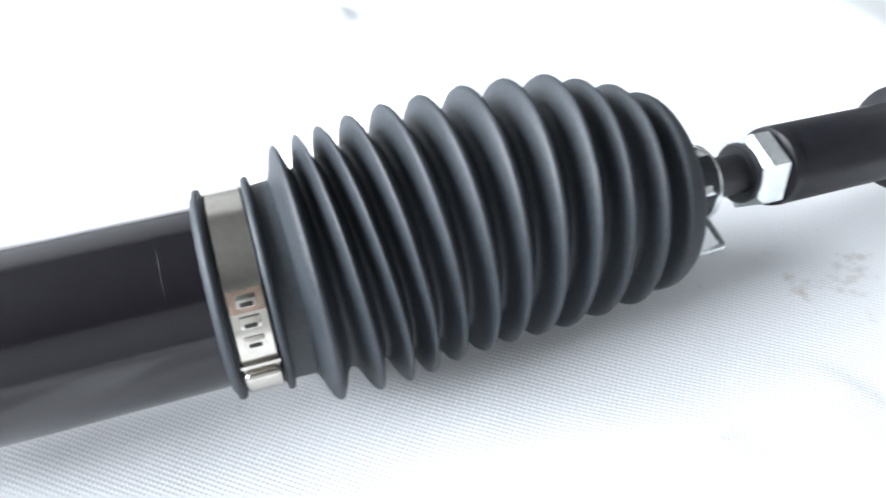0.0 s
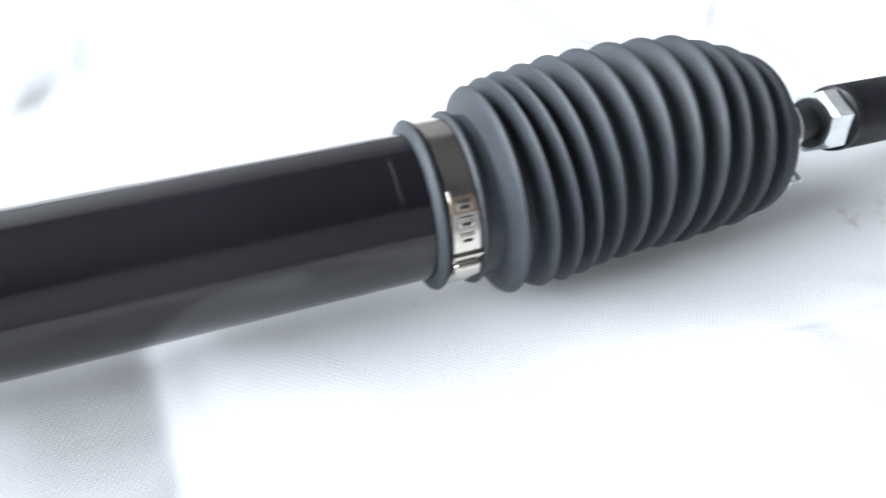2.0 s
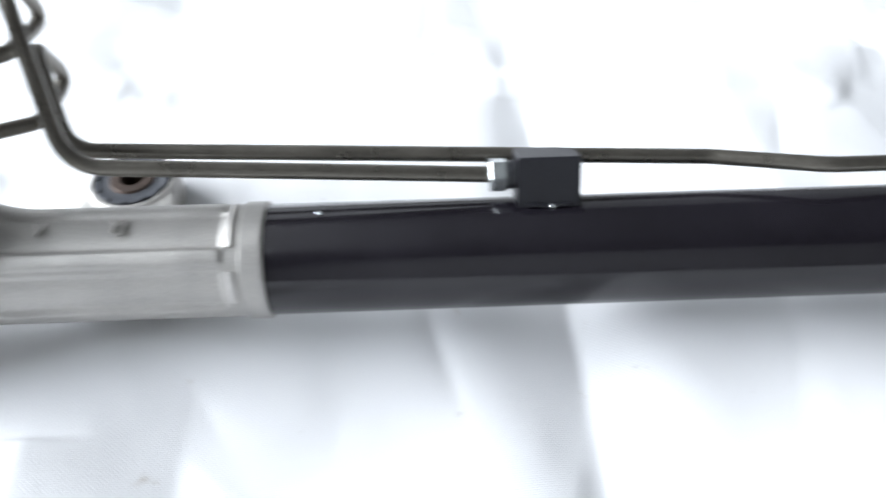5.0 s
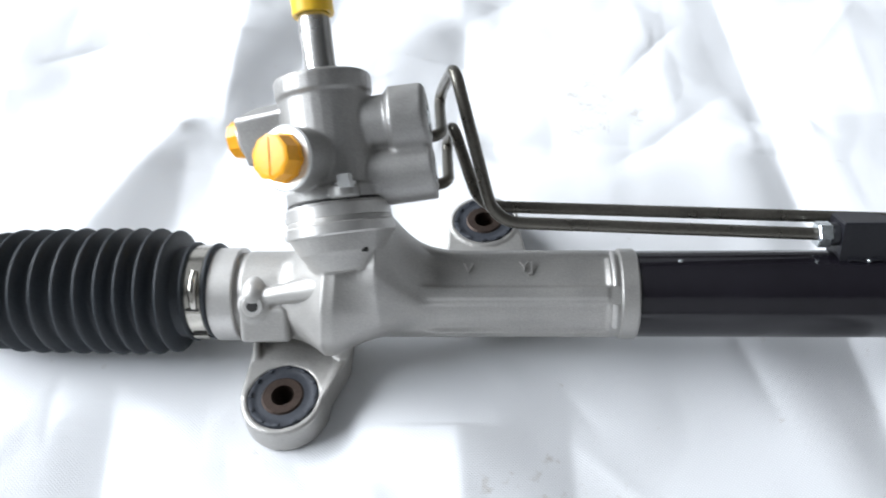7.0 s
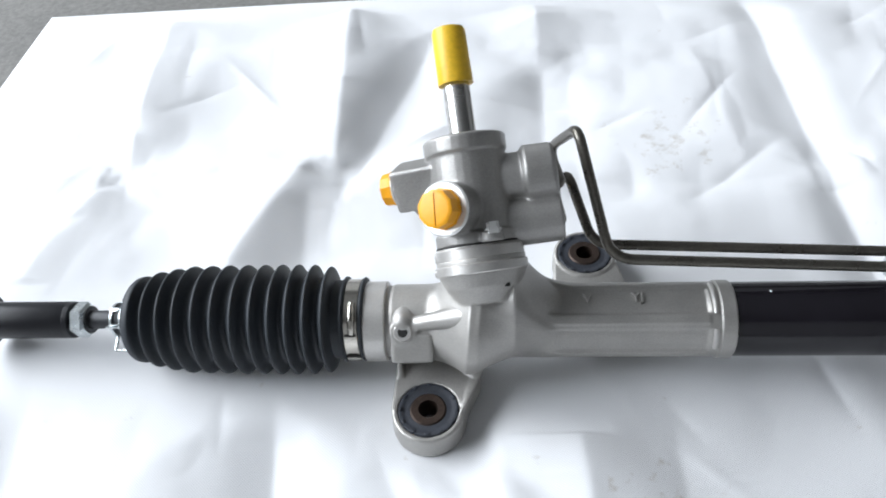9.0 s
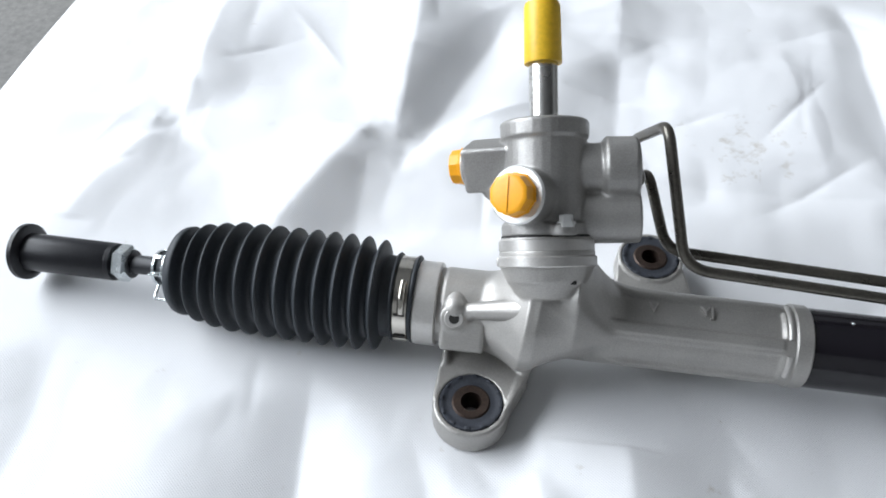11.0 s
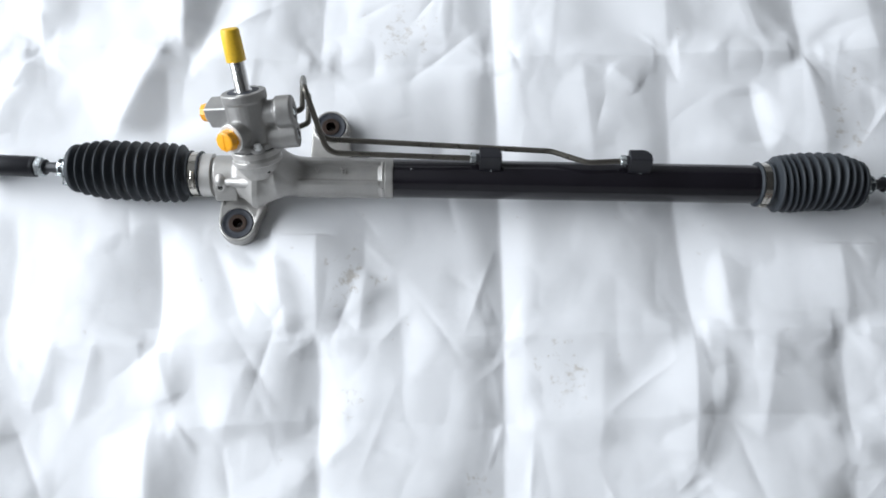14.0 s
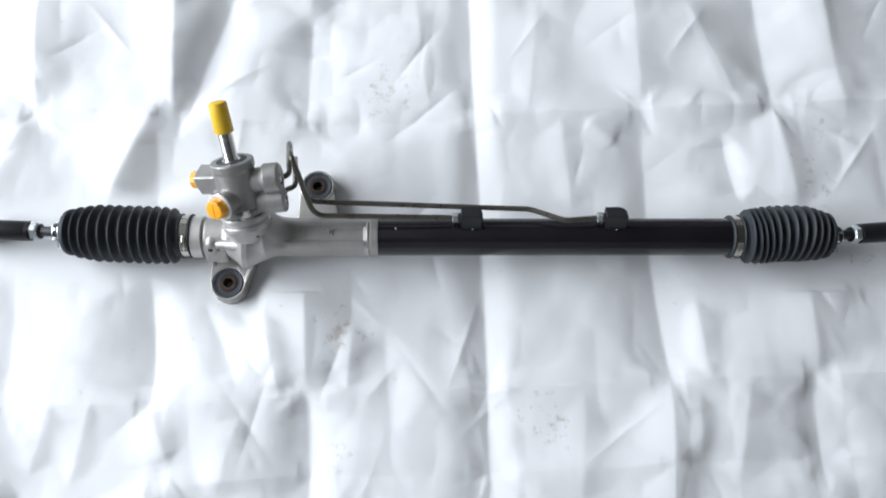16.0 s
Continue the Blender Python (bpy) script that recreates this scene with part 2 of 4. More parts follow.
# ---- the room ----
def room():
    bm = bmesh.new()
    block(bm, (7.6, 7, 0.2), Matrix.Translation((0.7, 0, -0.131)), 0.002)
    tagged(part("floor", bm, CONCRETE, None), "dusty grey concrete workshop floor under the sheet", "floor", kind="structure")
    bm = bmesh.new()
    block(bm, (7.6, 7, 0.15), Matrix.Translation((0.7, 0, 3.02)), 0.002)
    tagged(part("ceiling", bm, CEILING, None), "dark board ceiling over the workshop", "ceiling", kind="structure")
    for name, size, at in (("wall_north", (7.4, 0.2, 2.95), (0.7, 3.4, 1.47)), ("wall_south", (7.4, 0.2, 2.95), (0.7, -3.4, 1.47)),
                           ("wall_east", (0.2, 6.6, 2.95), (4.3, 0, 1.47))):
        bm = bmesh.new()
        block(bm, size, Matrix.Translation(at), 0.002)
        tagged(part(name, bm, WALL, None), "plain grey limewashed workshop wall", "wall", kind="structure")
    bm = bmesh.new()
    for size, at in (((0.2, 1.95, 2.95), (-2.9, -2.325, 1.47)), ((0.2, 0.85, 2.95), (-2.9, 2.875, 1.47)),
                     ((0.2, 3.8, 0.12), (-2.9, 0.55, 2.885)), ((0.2, 3.8, 0.75), (-2.9, 0.55, 0.37))):
        block(bm, size, Matrix.Translation(at), 0.002)
    tagged(part("wall_west", bm, WALL, None), "grey workshop wall with one wide opening to daylight", "wall", kind="structure")


room()


# ---- the sheet ----
def lattice(seed):
    return np.random.RandomState(seed).rand(256, 256)


def value_noise(x, y, seed):
    tab = lattice(seed)
    xi, yi = np.floor(x).astype(int), np.floor(y).astype(int)
    fx, fy = x - xi, y - yi
    fx, fy = fx * fx * fx * (fx * (fx * 6 - 15) + 10), fy * fy * fy * (fy * (fy * 6 - 15) + 10)
    a, b = tab[xi % 256, yi % 256], tab[(xi + 1) % 256, yi % 256]
    c, d = tab[xi % 256, (yi + 1) % 256], tab[(xi + 1) % 256, (yi + 1) % 256]
    return (a * (1 - fx) + b * fx) * (1 - fy) + (c * (1 - fx) + d * fx) * fy - 0.5


def crease(x, y, x0, y0, x1, y1, wide, high):
    """A crisp straight crease (ridge or trough) that fades out at both ends."""
    ux, uy = x1 - x0, y1 - y0
    n = math.hypot(ux, uy)
    ux, uy = ux / n, uy / n
    s = ((x - x0) * ux + (y - y0) * uy) / n
    d = (x - x0) * uy - (y - y0) * ux
    near = (np.abs(d) < wide * 6) & (s > 0) & (s < 1)
    out = np.zeros_like(x)
    t = s[near]
    out[near] = high * np.exp(-np.sqrt((d[near] / wide) ** 2 + 0.02)) * np.clip(t * 2.5, 0, 1) * np.clip((1 - t) * 2, 0, 1)
    return out


def hinge(x, y, x0, y0, x1, y1, left, right, high, sharp=0.0025, fade=0.22, pinch=1.0):
    """A folded edge: two near-flat flanks meet in a crisp line (high < 0: a valley) and run out at both ends."""
    ux, uy = x1 - x0, y1 - y0
    n = math.hypot(ux, uy)
    ux, uy = ux / n, uy / n
    out = np.zeros_like(x)
    s = ((x - x0) * ux + (y - y0) * uy) / n
    d = ((x - x0) * uy - (y - y0) * ux) * (-1 if uy < -0.5 else 1)
    near = (s > -0.2) & (s < 1.2) & (d > -2.2 * left) & (d < 2.2 * right)
    sn, dn, xn, yn = s[near], d[near], x[near], y[near]
    dn = dn + 0.009 * value_noise(xn * 14, yn * 14, 71) * np.clip(np.abs(dn) / 0.03, 0.2, 1)
    end = np.clip((sn + fade * 0.4) / fade, 0, 1) * np.clip((1 + fade * 0.4 - sn) / fade, 0, 1)
    # flanks narrow towards the ends, so that their slope stays alike and they run out in points
    wide = np.where(dn < 0, left, right) * (1 - 0.70 * pinch * (1 - np.sin(np.clip(sn, 0.02, 0.98) * math.pi) ** 0.7)) * end ** 0.3
    wide = wide * (1 + 0.75 * value_noise(sn * n * 13 + 31 * x0, np.sign(dn) * 3.3 + 17 * y0, 73))
    f = np.sqrt(dn * dn + sharp * sharp) / np.maximum(wide, 0.006)
    rise = np.where(f < 0.6, 1 - f, np.clip(1.4 - f, 0, 1) ** 2 / 1.6)
    tall = high * (1 - 0.65 * pinch * (1 - np.sin(np.clip(sn, 0.02, 0.98) * math.pi) ** 0.6))
    out[near] = tall * rise * end
    return out


def grid_folds(x, y):
    """The sheet was folded in half again and again: ridge and valley swap where one fold crosses another."""
    z = np.zeros_like(x)
    # first fold: one valley right across
    z += hinge(x, y, 0.131, -0.93, 0.130, -0.180, 0.055, 0.034, -0.010, 0.002, 0.04, 0.2)
    z += hinge(x, y, 0.130, -0.172, 0.121, 0.166, 0.038, 0.028, -0.0105, 0.0015, 0.06, 0.25)
    z += hinge(x, y, 0.120, 0.170, 0.114, 0.46, 0.036, 0.028, -0.0105, 0.002, 0.10, 0.4)
    # second pair
    z += hinge(x, y, 0.336, 0.46, 0.336, 0.182, 0.075, 0.085, 0.010)
    z += hinge(x, y, 0.336, 0.172, 0.331, 0.0, 0.050, 0.075, -0.009)
    z += hinge(x, y, 0.331, 0.0, 0.346, -0.162, 0.045, 0.045, -0.0125, 0.0015)
    z += hinge(x, y, 0.342, -0.168, 0.337, -0.316, 0.065, 0.060, 0.012, 0.0015)
    z += hinge(x, y, 0.337, -0.320, 0.332, -0.48, 0.060, 0.050, -0.009)
    z += hinge(x, y, 0.332, -0.50, 0.330, -0.80, 0.060, 0.060, 0.009)
    z += hinge(x, y, -0.097, 0.46, -0.097, 0.325, 0.050, 0.060, 0.010)
    z += hinge(x, y, -0.095, 0.315, -0.098, 0.165, 0.038, 0.075, -0.012)
    z += hinge(x, y, -0.094, 0.0, -0.080, -0.176, 0.070, 0.055, 0.0135, 0.0015)
    z += hinge(x, y, -0.079, -0.184, -0.071, -0.312, 0.060, 0.050, -0.012)
    z += hinge(x, y, -0.071, -0.322, -0.066, -0.50, 0.045, 0.055, -0.009)
    z += hinge(x, y, -0.066, -0.52, -0.060, -0.80, 0.060, 0.060, 0.009)
    # third pair, with the bends between
    z += hinge(x, y, 0.503, 0.46, 0.509, 0.210, 0.060, 0.050, -0.013)
    z += hinge(x, y, 0.509, 0.185, 0.524, 0.05, 0.055, 0.055, 0.011)
    z += hinge(x, y, 0.521, -0.01, 0.520, -0.158, 0.075, 0.060, 0.012)
    z += hinge(x, y, 0.511, -0.166, 0.512, -0.290, 0.045, 0.060, -0.009)
    z += hinge(x, y, 0.511, -0.306, 0.506, -0.46, 0.048, 0.050, -0.011)
    z += hinge(x, y, 0.506, -0.48, 0.50, -0.80, 0.060, 0.060, 0.009)
    z += hinge(x, y, 0.585, 0.44, 0.600, 0.18, 0.06, 0.075, 0.013)
    z += hinge(x, y, 0.66, 0.16, 0.65, -0.16, 0.06, 0.05, -0.008)
    z += hinge(x, y, -0.280, 0.46, -0.266, 0.178, 0.060, 0.062, 0.019)
    z += hinge(x, y, -0.196, 0.36, -0.253, 0.155, 0.050, 0.045, -0.012)
    z += hinge(x, y, -0.283, 0.185, -0.335, 0.060, 0.055, 0.055, 0.017)
    z += hinge(x, y, -0.281, 0.146, -0.276, 0.03, 0.040, 0.055, -0.008)
    z += hinge(x, y, -0.274, -0.04, -0.260, -0.188, 0.070, 0.045, -0.019, 0.0015)
    z += hinge(x, y, -0.258, -0.194, -0.234, -0.255, 0.040, 0.020, 0.006)
    z += hinge(x, y, -0.256, -0.272, -0.247, -0.42, 0.050, 0.055, 0.013)
    z += hinge(x, y, -0.247, -0.44, -0.24, -0.80, 0.060, 0.060, -0.010)
    # fourth pair, near the hem
    z += hinge(x, y, -0.466, 0.44, -0.441, 0.185, 0.050, 0.085, 0.017)
    z += hinge(x, y, -0.45, 0.170, -0.49, 0.03, 0.05, 0.06, 0.013)
    z += hinge(x, y, -0.44, -0.03, -0.43, -0.18, 0.06, 0.06, -0.010)
    z += hinge(x, y, -0.43, -0.20, -0.415, -0.45, 0.06, 0.06, 0.011)
    # single bends inside the squares
    z += hinge(x, y, 0.405, 0.345, 0.461, 0.205, 0.050, 0.060, 0.006, 0.0015)
    z += hinge(x, y, 0.440, 0.145, 0.452, 0.06, 0.050, 0.030, -0.009)
    z += hinge(x, y, 0.300, 0.135, 0.262, 0.165, 0.02, 0.03, 0.004)
    z += hinge(x, y, 0.230, 0.165, 0.238, 0.05, 0.035, 0.040, 0.005)
    z += hinge(x, y, 0.435, -0.170, 0.413, -0.275, 0.060, 0.055, 0.0075)
    z += hinge(x, y, 0.382, -0.070, 0.388, -0.160, 0.022, 0.030, 0.005)
    z += hinge(x, y, 0.375, -0.185, 0.372, -0.25, 0.025, 0.028, 0.0035)
    z += hinge(x, y, -0.135, -0.085, -0.112, -0.180, 0.040, 0.026, 0.008)
    z += hinge(x, y, -0.205, -0.07, -0.165, -0.165, 0.040, 0.030, -0.006)
    z += hinge(x, y, -0.372, -0.19, -0.386, -0.265, 0.030, 0.022, 0.0035)
    z += hinge(x, y, -0.326, -0.19, -0.340, -0.275, 0.030, 0.024, 0.0035)
    z += hinge(x, y, -0.155, 0.10, -0.175, 0.03, 0.04, 0.03, 0.006)
    z += hinge(x, y, -0.03, -0.10, -0.035, -0.17, 0.03, 0.03, 0.005)
    z += hinge(x, y, 0.008, -0.11, 0.020, -0.22, 0.04, 0.035, -0.005)
    z += hinge(x, y, 0.045, 0.34, 0.060, 0.19, 0.05, 0.05, 0.006)
    z += hinge(x, y, 0.205, 0.33, 0.190, 0.19, 0.05, 0.05, 0.005)
    z += hinge(x, y, 0.24, -0.19, 0.235, -0.30, 0.05, 0.05, 0.004)
    z += hinge(x, y, -0.16, -0.21, -0.178, -0.29, 0.05, 0.035, 0.006)
    z += hinge(x, y, 0.532, -0.029, 0.497, -0.049, 0.022, 0.018, 0.0035)
    z += hinge(x, y, 0.574, -0.051, 0.538, -0.064, 0.030, 0.020, 0.0030)
    z += hinge(x, y, 0.619, -0.058, 0.585, -0.064, 0.030, 0.020, -0.0030)
    # cross folds, also swapping from square to square
    for x0, y0, x1, y1, h in ((-0.60, 0.165, -0.45, 0.172, 0.006), (-0.43, 0.178, -0.28, 0.184, 0.004), (-0.26, 0.165, -0.10, 0.163, 0.005),
                              (-0.09, 0.163, 0.11, 0.168, -0.004), (0.13, 0.175, 0.33, 0.181, 0.006), (0.34, 0.182, 0.50, 0.190, 0.008), (0.52, 0.190, 0.75, 0.200, 0.008)):
        z += hinge(x, y, x0, y0, x1, y1, 0.045, 0.04, 1.3 * h, 0.0015, 0.10)
    for x0, y0, x1, y1, h in ((-0.60, -0.196, -0.44, -0.195, 0.005), (-0.42, -0.195, -0.27, -0.190, 0.005), (-0.25, -0.190, -0.09, -0.182, 0.004),
                              (-0.07, -0.180, 0.12, -0.175, 0.003), (0.14, -0.174, 0.33, -0.168, 0.004), (0.35, -0.165, 0.51, -0.161, 0.006), (0.53, -0.160, 0.75, -0.150, 0.006)):
        z += hinge(x, y, x0, y0, x1, y1, 0.04, 0.05, 1.3 * h, 0.0015, 0.10)
    for x0, y0, x1, y1, h in ((-0.60, -0.305, -0.40, -0.290, 0.004), (-0.24, -0.282, -0.08, -0.270, 0.004), (-0.05, -0.270, 0.11, -0.272, -0.003),
                              (0.15, -0.268, 0.33, -0.260, 0.004), (0.35, -0.259, 0.50, -0.255, -0.004), (0.53, -0.255, 0.75, -0.245, 0.004)):
        z += hinge(x, y, x0, y0, x1, y1, 0.03, 0.03, 1.3 * h, 0.0015, 0.10)
    for k in range(6):
        z += hinge(x, y, -0.6 + 0.22 * k, -0.365 + 0.003 * k, -0.39 + 0.22 * k, -0.362 + 0.003 * k, 0.045, 0.045, (-1) ** k * 0.005, 0.0015)
        z += hinge(x, y, -0.6 + 0.22 * k, -0.555 + 0.003 * k, -0.39 + 0.22 * k, -0.552 + 0.003 * k, 0.045, 0.045, (-1) ** k * 0.006, 0.0015)
        z += hinge(x, y, -0.6 + 0.22 * k, 0.35 + 0.004 * k, -0.39 + 0.22 * k, 0.354 + 0.004 * k, 0.045, 0.045, (-1) ** k * -0.004, 0.0015)
    return z


CROSSINGS = ((-0.44, 0.178), (-0.266, 0.178), (-0.098, 0.163), (0.121, 0.167), (0.336, 0.180), (0.509, 0.190), (0.549, 0.188),
             (-0.43, -0.195), (-0.259, -0.190), (-0.079, -0.180), (0.130, -0.174), (0.343, -0.165), (0.520, -0.161),
             (-0.234, -0.265), (-0.071, -0.318), (0.129, -0.265), (0.337, -0.318), (0.510, -0.305), (-0.097, 0.32))


def sheet_height(x, y):
    wx = x + 0.020 * value_noise(x * 5, y * 5, 3) + 0.004 * value_noise(x * 17, y * 17, 4)
    wy = y + 0.020 * value_noise(x * 5, y * 5, 5) + 0.004 * value_noise(x * 17, y * 17, 6)
    z = 0.008 * value_noise(wx * 4.5, wy * 3.2, 11) + 0.0030 * value_noise(wx * 13, wy * 9, 12)
    z += 0.0012 * value_noise(wx * 31, wy * 24, 13) + 0.0003 * value_noise(wx * 80, wy * 66, 14)
    z += 0.0034 * np.abs(value_noise(wx * 8.5, wy * 6.5, 15)) + 0.0026 * np.abs(value_noise(wx * 21, wy * 17, 16))
    z += grid_folds(x, y)
    # short creases that spread from where the folds cross
    dice = random.Random(11)
    for cx, cy in CROSSINGS:
        for k in range(5):
            a, n = dice.uniform(0, 2 * math.pi), dice.uniform(0.035, 0.075)
            z += crease(x, y, cx - 0.004 * math.cos(a), cy - 0.004 * math.sin(a), cx + n * math.cos(a), cy + n * math.sin(a),
                        dice.uniform(0.004, 0.008), dice.choice((-1, 1)) * dice.uniform(0.0006, 0.0015))
    # faint random crumples
    for k in range(210):
        px, py = dice.uniform(-0.6, 0.78), dice.uniform(-0.9, 0.44)
        a, n = dice.gauss(1.45, 0.75), dice.uniform(0.04, 0.15)
        calm = 0.35 if 0.13 < px < 0.62 and -0.26 < py < 0.0 else 1.0
        z += calm * crease(x, y, px, py, px + n * math.cos(a), py + n * math.sin(a), dice.uniform(0.004, 0.011), dice.choice((-1, 1)) * dice.uniform(0.0008, 0.0028))
    # pressed flat where the rack lies on it
    press = np.exp(-np.clip(np.abs(y) - 0.03, 0, 1) ** 2 / 0.03 ** 2)
    ends = np.clip((np.abs(x - 0.21) - 0.17) / 0.06, 0, 1)
    mounts = np.exp(-(((x + 0.176) / 0.04) ** 2 + ((y + 0.052) / 0.04) ** 2) ** 2) + np.exp(-(((x + 0.077) / 0.04) ** 2 + ((y - 0.071) / 0.04) ** 2) ** 2)
    hold = np.clip(np.maximum(press * ends, mounts), 0, 1)
    z = z - 0.002
    # the tube hangs clear between the boots
    z = np.where((np.abs(y) < 0.06) & (z > 0.006), 0.006 + 0.25 * (z - 0.006), z)
    return np.where(z > 0, z * (1 - hold), z * (1 - 0.7 * hold)) - 0.0012 * hold


def sheet():
    nx, ny = 720, 700
    u, v = np.meshgrid(np.linspace(0, 1, nx), np.linspace(0, 1, ny))
    x = -0.64 + 1.447 * u
    y = -0.93 + 1.40 * v
    # the hem is not quite straight
    x = x + (0.020 * value_noise(y * 3, y * 0 + 1, 31) - 0.05 * (y - 0.1) * u) * np.abs(2 * u - 1) ** 3
    y = y + 0.03 * value_noise(x * 3, x * 0 + 2, 32) * np.abs(2 * v - 1) ** 3 + 0.03 * (x + 0.6) * v ** 3
    z = sheet_height(x, y)
    rim = np.minimum(np.minimum(u, 1 - u), np.minimum(v, 1 - v)) * 1.4
    lie = np.clip(rim / 0.10, 0, 1)
    lie = lie * lie * (3 - 2 * lie)
    z = z * (0.15 + 0.85 * lie) - 0.026 * (1 - lie)
    co = np.stack([x, y, z], -1).reshape(-1, 3)
    i = (np.arange(ny - 1)[:, None] * nx + np.arange(nx - 1)[None, :]).ravel()
    quads = np.stack([i, i + 1, i + nx + 1, i + nx], -1)
    me = bpy.data.meshes.new("sheet")
    me.from_pydata(co.tolist(), [], quads.tolist())
    finish(me, SHEET, 180)
    ob = new("sheet", me)
    s = ob.modifiers.new("thickness", "SOLIDIFY")
    s.thickness, s.offset = 0.0006, -1
    tagged(ob, "white creased non-woven sheet spread on the concrete floor", "cloth")


sheet()

# ---- the steering rack ----
H = 0.0342
rack = new("steering_rack")
tagged(rack, "new power steering rack with black tube lying on white sheet", "steering rack")
AX = Matrix.Translation((0, 0, H))


def straight_tube():
    bm = bmesh.new()
    lathe(bm, [(-0.005, 0), (-0.005, 0.0195), (0.0, 0.022), (0.41, 0.022), (0.435, 0.022), (0.436, 0.0)], AX, 96)
    tube = part("cylinder_tube", bm, GLOSS, rack, "glossy black painted steel cylinder tube")
    bm = bmesh.new()
    m = AX @ pose(0.0218, 0, 0, 82, 0, 0) @ pose(0, 0.0219, 0, 0, 0, 0)
    ball(bm, m.translation, 0.0011)
    part("weld_spot", bm, ZINC, tube, "small bright weld spot")
    bm = bmesh.new()
    ring(bm, 0.4075, 0.4079, 0.0215, 0.02203, AX, 96, 0.0001)
    part("scribed_line", bm, GLOSS, tube)


def left_centre(x):
    """The boot and tie rod on the pinion side hang down a little towards the sheet."""
    t = max(0.0, -(x + 0.235))
    return 0.0010 + 0.055 * t, H + 0.0012 - 0.062 * t


def right_centre(x):
    """The other boot arches up and back between its two ends."""
    at = (0.425, 0.4397, 0.4544, 0.469, 0.4872, 0.5064, 0.5256, 0.5405)
    return (float(np.interp(x, at, (0, 0.0003, 0.0012, 0.0027, 0.0033, 0.0030, 0.0018, 0.0018))),
            H + float(np.interp(x, at, (0, 0.0002, 0.0012, 0.0027, 0.0031, 0.0024, 0.0003, -0.0017))))


def boot(peaks, lips, nose, cuff, centre, flip, depth, crest, label, skew=None):
    """Bellows boot: ribs with rounded crests and narrow troughs, a cuff with two lips, a small neck."""
    pts = []
    sign = -1 if flip else 1
    xs = [p[0] for p in peaks]
    # cuff with lips
    a, b = lips
    base = cuff
    w = 0.0012
    pts += [(a - sign * w * 1.4, 0.0212), (a - sign * w * 1.4, 0.0236)]
    for lip, r in ((a, 0.0258), (b, 0.0264)):
        pts += [(lip - sign * w, base), (lip - sign * 0.7 * w, r - 0.0004), (lip, r), (lip + sign * 0.7 * w, r - 0.0004), (lip + sign * w, base)]
    pts += [(xs[0] - sign * 0.0036, base + 0.0003)]
    first = peaks[0]
    for k in range(1, 7):
        s = k / 6
        pts.append((first[0] - sign * 0.0030 * (1 - s), base + (first[1] - base) * math.sin(s * math.pi / 2) ** 0.8))
    for (x0, r0), (x1, r1) in zip(peaks, peaks[1:]):
        n = 18
        for k in range(1, n + 1):
            s = k / n
            r = r0 + (r1 - r0) * s
            c = (1 + math.cos(2 * math.pi * s)) / 2
            pts.append((x0 + (x1 - x0) * s, r - depth * (1 - c ** crest)))
    xl, rl = peaks[-1]
    n = 12
    for k in range(1, n + 1):
        s = k / n * math.pi / 2
        pts.append((xl + (nose - xl) * math.sin(s) ** 0.9, 0.0105 + (rl - 0.0105) * math.cos(s) ** 0.85))
    pts += [(nose + sign * 0.0005, 0.0103), (nose + sign * 0.0115, 0.0098), (nose + sign * 0.012, 0.0085), (nose + sign * 0.012, 0.0)]
    bm = bmesh.new()
    lathe(bm, pts, None, 96, centre)
    # the ribs do not stand quite square to the bar
    for v in bm.verts if skew else ():
        cy, cz = centre(v.co.x)
        v.co.x += float(np.interp(v.co.x, skew[0], skew[1])) * ((v.co.y - cy) * skew[2] + (v.co.z - cz) * skew[3]) / 0.033
    return part("bellows_boot", bm, RUBBER, rack, label, 60)


